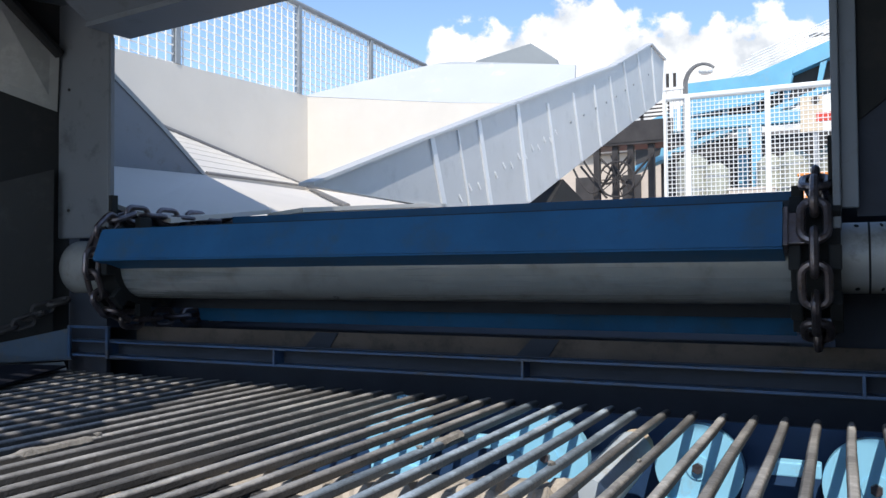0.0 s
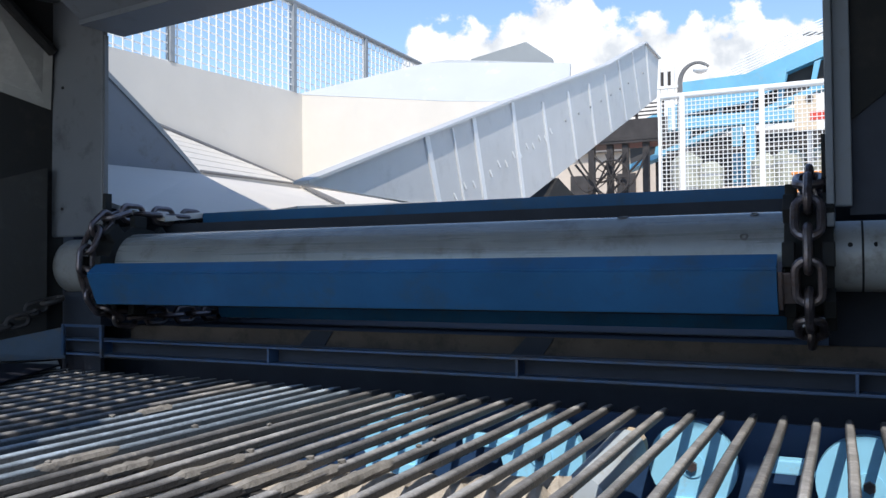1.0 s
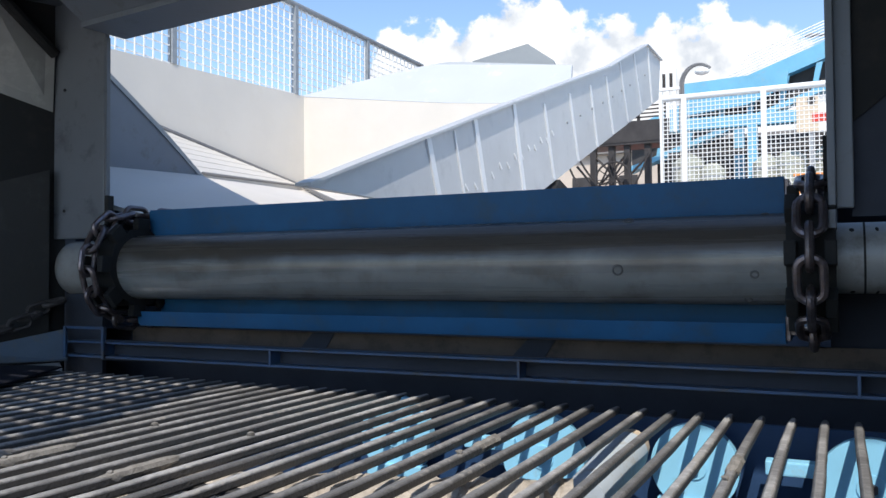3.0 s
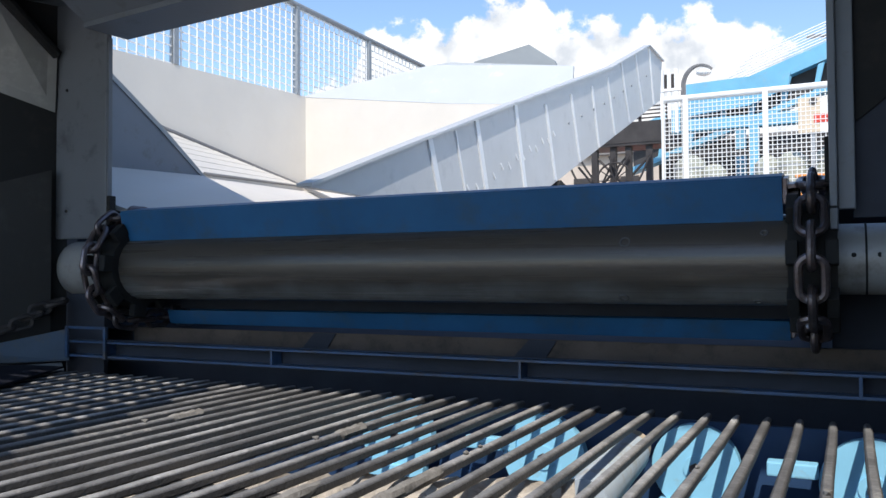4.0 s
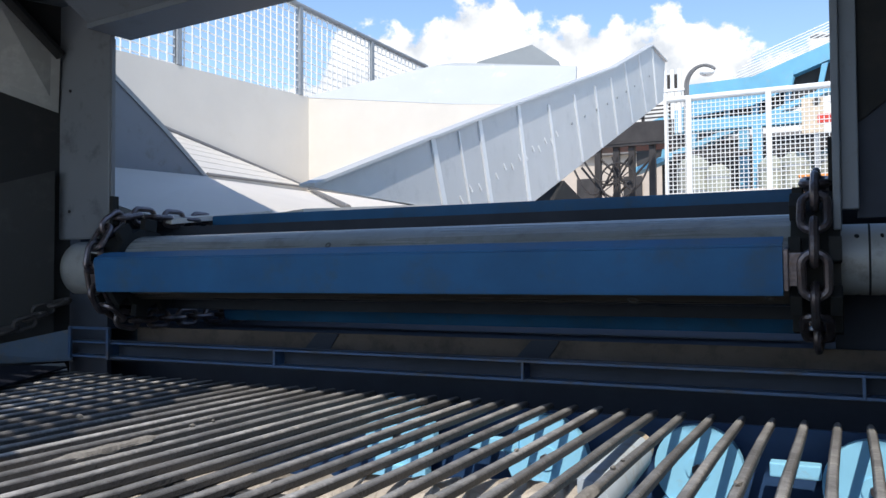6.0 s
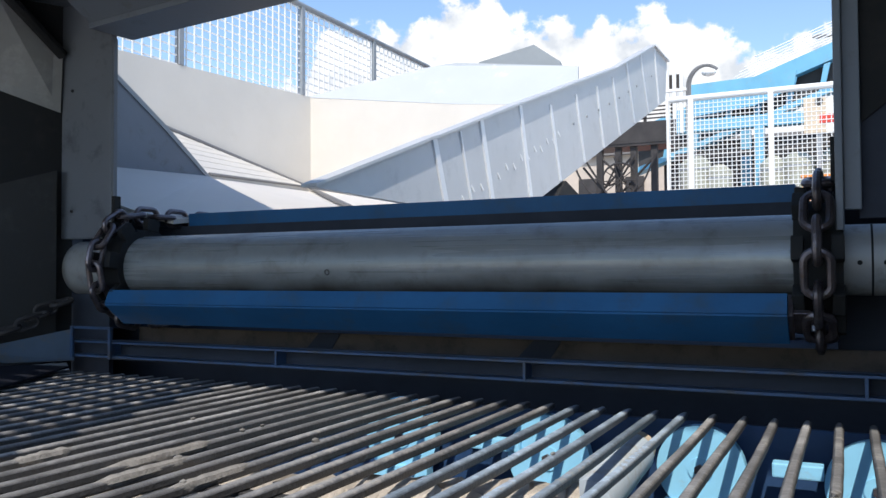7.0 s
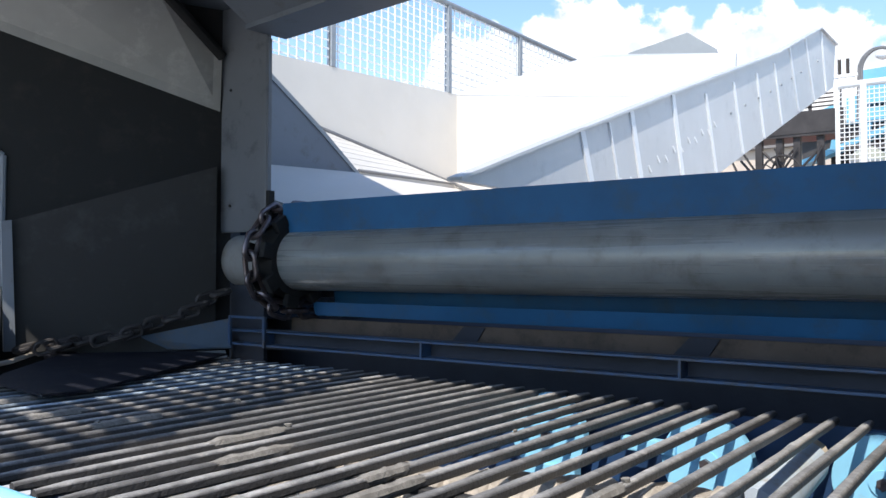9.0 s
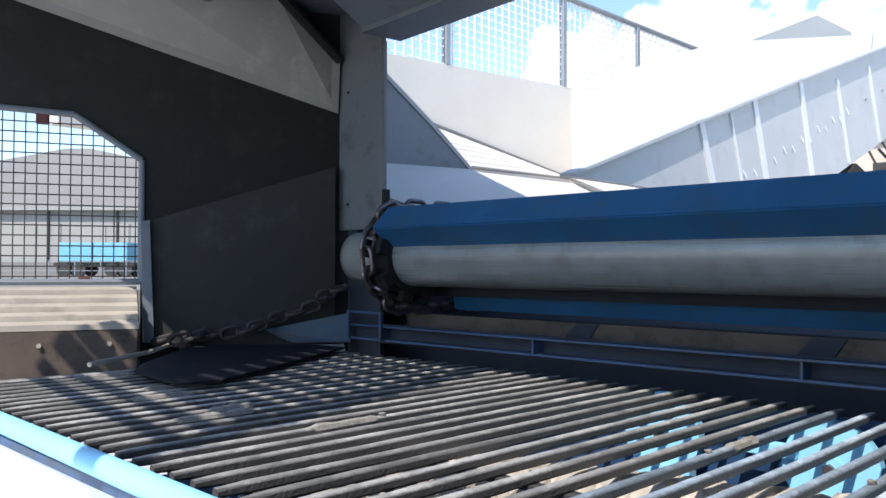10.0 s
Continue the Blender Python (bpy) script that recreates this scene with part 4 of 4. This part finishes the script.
# ---- outside, beyond the fence ----
def inclined_gallery():
    g = thing("inclined_gallery", "light blue inclined steel gallery with dark openings", "gallery")
    Y = 18.0
    slope = 0.36
    zz = lambda x: 7.10 + (x + 0.6) * slope
    def band(name, x0, x1, lo, hi, mat, y=Y, d=0.4):
        bm = bmesh.new()
        add_prism(bm, [(x0, y, zz(x0) + lo), (x1, y, zz(x1) + lo), (x1, y, zz(x1) + hi), (x0, y, zz(x0) + hi)], (0, d, 0))
        return part(name, bm, mat, g)
    band("side_sheet", -4.2, 3.5, 0.02, 0.36, M_FARBLUE)
    bm = bmesh.new()
    add_prism(bm, [(-2.95, Y - 0.2, 6.30), (-2.95, Y - 0.2, 6.98), (-1.50, Y - 0.2, 7.02), (-0.9, Y - 0.2, 7.06), (-0.95, Y - 0.2, 6.72), (-1.7, Y - 0.2, 6.42)], (0, 0.1, 0))
    part("hood_sheet", bm, M_FARBLUE, g)
    band("lower_chord", -4.2, 3.5, -0.62, -0.50, M_FARBLUE)
    band("dark_inside", -4.2, 3.5, -0.50, 0.02, M_FARDARK, Y + 0.3, 0.2)
    for k, x in enumerate(np.arange(-3.6, 3.4, 0.62)):
        bm = bmesh.new()
        add_prism(bm, [(x, Y, zz(x) - 0.5), (x + 0.10, Y, zz(x) - 0.47), (x + 0.22, Y, zz(x) + 0.06), (x + 0.10, Y, zz(x) + 0.03)], (0, 0.15, 0))
        part("strut", bm, M_FARBLUE, g)
    for k in range(7):
        bm = bmesh.new()
        o = 0.41 + 0.06 * k
        add_tube(bm, (-2.3 + 0.10 * k, Y, zz(-2.3 + 0.1 * k) + o), (2.0, Y, zz(2.0) + o), 0.013, 6)
        part("hand_rail", bm, M_WHITE, g)
    for x in (-1.9, 0.6, 2.6):
        part("leg", boxes((x - 0.10, x + 0.10, Y, Y + 0.2, 0.0, zz(x) - 0.5)), M_FARBLUE, g)


inclined_gallery()


def far_machines():
    rnd = random.Random(3)
    t = thing("machine_frame", "light blue machine frame with grey tanks", "machine")
    part("top_beam", boxes((-3.9, 2.6, 17.2, 17.5, 5.88, 6.12), bevel=0.01), M_FARBLUE, t)
    part("mid_beam", boxes((-3.2, 2.6, 17.2, 17.5, 5.35, 5.45), bevel=0.01), M_FARDARK, t)
    part("back_sheet", boxes((-3.7, 2.6, 18.6, 18.7, 0.0, 5.86)), M_FARDARK, t)
    for x in (-1.55, 0.2, 1.6):
        part("column", boxes((x - 0.09, x + 0.09, 17.1, 17.3, 0.0, 5.9), bevel=0.01), M_FARBLUE, t)
    for x, r, z in ((-2.75, 0.30, 5.2), (-2.3, 0.26, 5.0), (-1.3, 0.24, 5.1), (-0.85, 0.30, 5.15), (-0.2, 0.28, 5.2)):
        k = thing("storage_tank", "pale grey-green upright steel tank", "tank", "upright tanks")
        bm = bmesh.new()
        add_tube(bm, (x, 17.0, 0.0), (x, 17.0, z), r, 24)
        add_tube(bm, (x, 17.0, z), (x, 17.0, z + 0.14), r, 24, r * 0.4)
        part("shell", bm, M_PALEGREEN, k, "", True)
        for zb in (z - 0.15, z - 0.6):
            bm = bmesh.new()
            add_tube(bm, (x, 17.0, zb), (x, 17.0, zb + 0.03), r + 0.012, 24)
            part("band", bm, M_GALVRAIL, k, "", True)
    s = thing("sign_board", "beige and white board with a red stripe and dark hole", "board")
    part("board", boxes((-0.72, -0.34, 16.4, 16.44, 5.55, 6.20), bevel=0.004), M_BEIGE, s)
    part("side_board", boxes((-0.335, 0.6, 16.4, 16.44, 5.55, 6.05), bevel=0.004), M_WHITE, s)
    part("stripe", boxes((-0.45, 0.3, 16.39, 16.398, 5.72, 5.88)), M_RED, s, "red stripe")
    bm = bmesh.new()
    add_tube(bm, (-0.46, 16.38, 6.12), (-0.46, 16.398, 6.12), 0.07, 16)
    part("hole", bm, M_FARDARK, s, "dark round hole")
    part("post", boxes((0.2, 0.26, 16.44, 16.5, 0, 5.8)), M_GALVRAIL, s)
    part("post", boxes((-0.5, -0.44, 16.44, 16.5, 0, 5.8)), M_GALVRAIL, s)
    for x, z, m, la in ((-0.35, 4.7, M_ORANGE, "orange painted steel container"), (-3.5, 4.35, M_RED, "red painted steel container"), (-1.55, 4.5, M_TAN, "tan painted steel container")):
        c = thing("container", la, "container")
        part("body", boxes((x - 0.4, x + 0.4, 16.0, 16.4, 0.0, z), bevel=0.01), m, c)
        part("lid", boxes((x - 0.42, x + 0.42, 15.98, 16.42, z, z + 0.04), bevel=0.01), m, c)
    # pale building far behind
    b = thing("storage_hall", "tan rendered storage hall far behind", "building")
    part("wall", boxes((-9, 4, 22, 28, 0, 6.2)), M_TAN, b)
    part("roof", boxes((-9.2, 4.2, 21.8, 28.2, 6.2, 6.45)), M_ROOF, b)
    for x in np.arange(-8, 3.5, 1.3):
        w = part("window", boxes((x, x + 0.5, 21.95, 22.0, 4.9, 5.6)), M_FARDARK, b)
        part("sill", boxes((x - 0.05, x + 0.55, 21.9, 21.95, 4.84, 4.9)), M_FARWALL, w)


far_machines()


def dark_steelwork():
    d = thing("steel_tower", "dark steel platform tower with grating and braces", "tower")
    Y = 12.0
    for x in (-3.34, -3.06, -2.83, -2.53):
        part("column", boxes((x - 0.045, x + 0.045, Y, Y + 0.1, 0.0, 4.95), bevel=0.004), M_FARDARK, d)
    part("floor_beam", boxes((-3.4, -2.3, Y - 0.05, Y + 0.5, 4.86, 5.02), bevel=0.004), M_FARDARK, d)
    for k in range(7):
        part("rail_bar", boxes((-3.15, -2.2, Y - 0.02, Y, 5.08 + 0.055 * k, 5.10 + 0.055 * k)), M_FARDARK, d)
    for x in (-3.1, -2.65, -2.25):
        part("rail_post", boxes((x - 0.02, x + 0.02, Y - 0.02, Y + 0.02, 5.02, 5.50)), M_FARDARK, d)
    for a, b in (((-3.34, 4.2), (-2.83, 4.75)), ((-2.83, 4.2), (-3.34, 4.75)), ((-3.06, 4.15), (-2.53, 4.7)), ((-3.6, 4.6), (-3.2, 4.1))):
        bm = bmesh.new()
        add_tube(bm, (a[0], Y + 0.05, a[1]), (b[0], Y + 0.05, b[1]), 0.018, 8)
        part("brace", bm, M_FARDARK, d)
    for x0, x1, sag in ((-3.75, -3.02, 0.55), (-3.55, -2.80, 0.42), (-3.10, -2.50, 0.50)):
        bm = bmesh.new()
        add_path_tube(bm, [(x0 + (x1 - x0) * k / 14, Y - 0.06, 4.72 - sag * math.sin(math.pi * k / 14)) for k in range(15)], 0.016, 6)
        part("slack_cable", bm, M_FARDARK, d)
    part("toe_board", boxes((-3.2, -2.2, Y - 0.06, Y - 0.055, 4.90, 5.20)), M_FARDARK, d)
    # belt pulley of the conveyor's tail
    w = new("spoked_wheel")
    w.parent = d
    w.location = (-3.0, 11.85, 4.35)
    bm = bmesh.new()
    for k in range(24):
        a, b = 2 * math.pi * k / 24, 2 * math.pi * (k + 1) / 24
        add_tube(bm, (0.26 * math.cos(a), 0, 0.26 * math.sin(a)), (0.26 * math.cos(b), 0, 0.26 * math.sin(b)), 0.015, 6)
    part("rim", bm, M_FARDARK, w)
    for k in range(10):
        a = 2 * math.pi * k / 10
        bm = bmesh.new()
        add_tube(bm, (0, 0, 0), (0.26 * math.cos(a), 0, 0.26 * math.sin(a)), 0.008, 6)
        part("spoke", bm, M_FARDARK, w)
    # white stand pipes and a curved hose at the conveyor head
    s = thing("stand_pipe", "white painted upright frame at the conveyor head", "frame")
    for x in (-2.32, -2.22, -2.12):
        part("upright", boxes((x - 0.025, x + 0.025, 11.95, 12.0, 5.0, 5.92), bevel=0.004), M_WHITE, s)
    part("cross_bar", boxes((-2.34, -2.05, 11.94, 11.99, 5.60, 5.64), bevel=0.003), M_WHITE, s)
    part("motor", boxes((-2.30, -2.14, 12.0, 12.15, 5.66, 5.86), bevel=0.01), M_FARDARK, s)
    h = thing("hose_loop", "grey curved hose pipe with a pale lamp head", "hose")
    for o in (0.0, 0.05):
        bm = bmesh.new()
        pts = [(-2.06 + o, 12.0, 5.02)] + [(-1.80 - 0.24 * math.cos(a) * (1 - o) + o * 0.3, 12.0, 5.66 + 0.28 * math.sin(a)) for a in [0.1 * k for k in range(0, 24)]]
        add_path_tube(bm, pts, 0.022, 8)
        part("tube", bm, M_HOSE, h, "", True)
    bm = bmesh.new()
    bmesh.ops.create_uvsphere(bm, u_segments=16, v_segments=8, radius=0.08, matrix=Matrix.Translation((-1.74, 11.98, 5.83)) @ Matrix.Diagonal((1.3, 1, 0.7, 1)))
    part("head", bm, M_WHITE, h, "", True)


dark_steelwork()


def lamp_mast():
    l = thing("street_lamp", "thin grey lamp mast with a small head", "lamp")
    bm = bmesh.new()
    add_path_tube(bm, [(0.1, 30, 0), (0.1, 30, 10.5), (-0.1, 30, 10.8), (-0.7, 30, 10.9)], 0.05, 8)
    part("mast", bm, M_HOSE, l, "", True)
    part("head", boxes((-1.0, -0.6, 29.9, 30.1, 10.84, 10.94), bevel=0.02), M_HOSE, l)


lamp_mast()


# ---- outside, through the meshed opening ----
def west_yard():
    tagged(part("yard_terrace", boxes((-140, -22, -20, 70, 0.0, 2.35)), M_YARD), "raised pale gravel yard", "ground", "", "structure")
    m = Matrix.Translation((-61.5, 22.8, 0)) @ Matrix.Rotation(radians(44.7), 4, "Z")
    h = thing("warehouse", "long pale grey warehouse with a hipped roof", "building")
    h.matrix_world = m
    # local x runs along the facade, local y away from the viewer
    part("wall", boxes((-22, 22, 0, 14, 2.35, 7.3)), M_FARWALL, h)
    bm = bmesh.new()
    lo = [bm.verts.new(p) for p in ((-22.6, -0.6, 7.3), (22.6, -0.6, 7.3), (22.6, 14.6, 7.3), (-22.6, 14.6, 7.3))]
    hi = [bm.verts.new(p) for p in ((-3.0, 7, 12.6), (-1.0, 7, 12.6))]
    for f in ((lo[0], lo[1], hi[1], hi[0]), (lo[1], lo[2], hi[1]), (lo[2], lo[3], hi[0], hi[1]), (lo[3], lo[0], hi[0]), tuple(lo[::-1])):
        bm.faces.new(f)
    part("roof", bm, M_ROOF, h)
    part("eaves_band", boxes((-22.6, 22.6, -0.62, -0.5, 7.05, 7.3)), M_FARWALL, h)
    for x in range(-20, 21, 5):
        d = part("door", boxes((x, x + 3.2, -0.06, 0, 2.35, 6.0)), M_FARWALL, h)
        part("door_frame", boxes((x - 0.12, x, -0.1, 0, 2.35, 6.1)), M_ROOF, d)
        part("down_pipe", boxes((x + 4.0, x + 4.12, -0.14, 0, 2.35, 7.1)), M_FARDARK, h)
    part("plinth", boxes((-22, 22, -0.2, 0, 2.35, 3.3)), M_ROOF, h)
    t = thing("tipper_trailer", "light blue tipper trailer parked in the yard", "trailer")
    t.matrix_world = Matrix.Translation((-54.0, 22.4, 2.35)) @ Matrix.Rotation(radians(44.7), 4, "Z")
    for x in (-1.15, 1.15):
        part("skip", boxes((x - 1.1, x + 1.1, -1, 1, 0.95, 2.2), bevel=0.05), M_FARBLUE, t)
    part("chassis", boxes((-2.6, 2.6, -0.8, 0.8, 0.7, 0.92), bevel=0.02), M_FARDARK, t)
    for x in (-1.9, -0.9, 1.2, 2.1):
        for y in (-0.95, 0.8):
            bm = bmesh.new()
            add_tube(bm, (x, y, 0.45), (x, y + 0.25, 0.45), 0.45, 20)
            w = part("wheel", bm, M_BELT, t, "", True)
            bm = bmesh.new()
            add_tube(bm, (x, y - 0.02, 0.45), (x, y, 0.45), 0.2, 14)
            part("rim", bm, M_FARDARK, w, "", True)
    f = thing("yard_fence", "thin pale post and rail yard fence", "fence")
    for k in range(14):
        x, y = -44 + 0.85 * k, 10 + 0.84 * k
        part("post", boxes((x - 0.02, x + 0.02, y - 0.02, y + 0.02, 2.35, 3.3)), M_GALVRAIL, f)
    a, b = Vector((-44, 10, 3.25)), Vector((-44 + 0.85 * 13, 10 + 0.84 * 13, 3.25))
    for dz in (0, -0.45):
        bm = bmesh.new()
        add_tube(bm, a + Vector((0, 0, dz)), b + Vector((0, 0, dz)), 0.015, 6)
        part("rail", bm, M_GALVRAIL, f)
    # pale walkway plates below the web's edge
    p = thing("walkway_plate", "white sunlit walkway plate beside the machine", "plate")
    part("plate", boxes((-4.5, -0.6, -0.9, 0.56, 2.05, 2.09), bevel=0.006), M_WHITE, p)
    for x in (-4.2, -2.4, -0.9):
        part("leg", boxes((x - 0.05, x + 0.05, -0.6, -0.5, 0.0, 2.05)), M_GALVRAIL, p)
    part("step_edge", boxes((-4.5, -0.6, 0.36, 0.40, 2.09, 2.11), bevel=0.003), M_LIGHTBLUE, p)


west_yard()


# ---- clouds ----
def clouds():
    m = bpy.data.materials.new("cumulus")
    m.use_nodes = True
    n, l = m.node_tree.nodes, m.node_tree.links
    for x in list(n):
        n.remove(x)
    out = n.new("ShaderNodeOutputMaterial")
    mix = n.new("ShaderNodeMixShader")
    em = n.new("ShaderNodeEmission")
    tr = n.new("ShaderNodeBsdfTransparent")
    co = n.new("ShaderNodeTexCoord")
    sep = n.new("ShaderNodeSeparateXYZ")
    l.new(co.outputs["Object"], sep.inputs[0])
    big = n.new("ShaderNodeTexNoise")
    big.inputs["Scale"].default_value = 0.030
    big.inputs["Detail"].default_value = 9
    big.inputs["Roughness"].default_value = 0.58
    l.new(co.outputs["Object"], big.inputs["Vector"])
    # crest height along the bank, as a share of 120 m above 150 m
    along = n.new("ShaderNodeMapRange")
    along.inputs["From Min"].default_value, along.inputs["From Max"].default_value = -200, 600
    l.new(sep.outputs["X"], along.inputs["Value"])
    crest = n.new("ShaderNodeValToRGB")
    crest.color_ramp.interpolation = "EASE"
    e = crest.color_ramp.elements
    knots = ((-135, 0.10), (-85, 0.34), (-60, 0.70), (-42, 0.66), (-6, 0.71), (32, 0.78), (56, 0.95), (98, 0.95), (116, 0.70), (132, 0.70), (152, 0.80), (180, 0.72),
             (262, 0.70), (290, 0.66), (302, 0.52), (330, 0.40), (380, 0.55), (520, 0.75))
    for k, (x, v) in enumerate(knots):
        q = e[0] if k == 0 else e[len(e) - 1] if k == len(knots) - 1 else e.new((x + 200) / 800)
        q.position = (x + 200) / 800
        q.color = (v, v, v, 1)
    l.new(along.outputs["Result"], crest.inputs["Fac"])
    high = n.new("ShaderNodeMapRange")
    high.inputs["From Min"].default_value, high.inputs["From Max"].default_value = 150, 270
    high.clamp = False
    l.new(sep.outputs["Z"], high.inputs["Value"])
    below = n.new("ShaderNodeMath")
    below.operation = "SUBTRACT"
    l.new(crest.outputs["Color"], below.inputs[0])
    l.new(high.outputs["Result"], below.inputs[1])
    add = n.new("ShaderNodeMath")
    add.operation = "MULTIPLY_ADD"
    add.inputs[1].default_value = 1.15
    l.new(below.outputs[0], add.inputs[0])
    l.new(big.outputs["Fac"], add.inputs[2])
    ramp = n.new("ShaderNodeMapRange")
    ramp.interpolation_type = "SMOOTHSTEP"
    ramp.inputs["From Min"].default_value, ramp.inputs["From Max"].default_value = 0.47, 0.60
    l.new(add.outputs[0], ramp.inputs["Value"])
    shade = n.new("ShaderNodeValToRGB")
    shade.color_ramp.elements[0].position, shade.color_ramp.elements[0].color = 0.35, (0.62, 0.66, 0.72, 1)
    shade.color_ramp.elements[1].position, shade.color_ramp.elements[1].color = 0.55, (1, 1, 1, 1)
    fine = n.new("ShaderNodeTexNoise")
    fine.inputs["Scale"].default_value = 0.03
    fine.inputs["Detail"].default_value = 6
    l.new(co.outputs["Object"], fine.inputs["Vector"])
    l.new(fine.outputs["Fac"], shade.inputs["Fac"])
    l.new(shade.outputs["Color"], em.inputs["Color"])
    em.inputs["Strength"].default_value = 0.85
    l.new(ramp.outputs["Result"], mix.inputs["Fac"])
    l.new(tr.outputs[0], mix.inputs[1])
    l.new(em.outputs[0], mix.inputs[2])
    l.new(mix.outputs[0], out.inputs["Surface"])
    bm = bmesh.new()
    n_seg = 40
    vs = []
    for k in range(n_seg + 1):
        x = -430 + 1330 * k / n_seg
        y = -0.00035 * x * x
        vs.append((bm.verts.new((x, y, 20)), bm.verts.new((x, y, 420))))
    for a, b in zip(vs, vs[1:]):
        bm.faces.new((a[0], b[0], b[1], a[1]))
    ob = part("backdrop_cloud", bm, m)
    return tagged(ob, "bank of white cumulus clouds in a blue sky", "cloud", "", "structure")


cloud_ob = clouds()


def cloud_pose(t):
    d = Vector((-0.42, 0.907, 0))
    side = Vector((0.907, 0.42, 0))
    return Matrix.Translation(d * 760 + side * (40 - 15.5 * t)) @ Matrix.Rotation(radians(24.8), 4, "Z")


# ---- everything that moves ----
def motions():
    for row in slat_movers:
        ob, s0 = row[0], row[1]
        rows = []
        for k in range(41):
            t = k * 0.25
            m = loop_pose(s0 + CH_SPEED * t)
            if len(row) > 2:
                m = Matrix.Translation((row[2], 0, 0)) @ m
                if row[3]:
                    m = m @ Matrix.Rotation(math.pi / 2, 4, "Y")
            rows.append((t, m))
        walk(ob, rows)
    w = CH_SPEED / CH_RAD
    walk(drum_ob, [(k * 0.5, Matrix.Translation((0, AX_Y, AX_Z)) @ Matrix.Rotation(w * k * 0.5, 4, "X")) for k in range(21)])
    walk(cloud_ob, [(0.0, cloud_pose(0.0)), (5.0, cloud_pose(5.0)), (10.0, cloud_pose(10.0))])
    for ob, s0 in web_movers:
        rows = []
        for k in range(101):
            t = k * 0.1
            slip = np.interp(t, (0, 1, 2.5, 4.5, 5.5, 7.5, 10), (-0.004, 0.001, 0, 0.012, 0.002, -0.008, -0.008))
            rows.append((t, web_pose(s0 + WEB_SPEED * t - slip)[0]))
        walk(ob, rows)


motions()
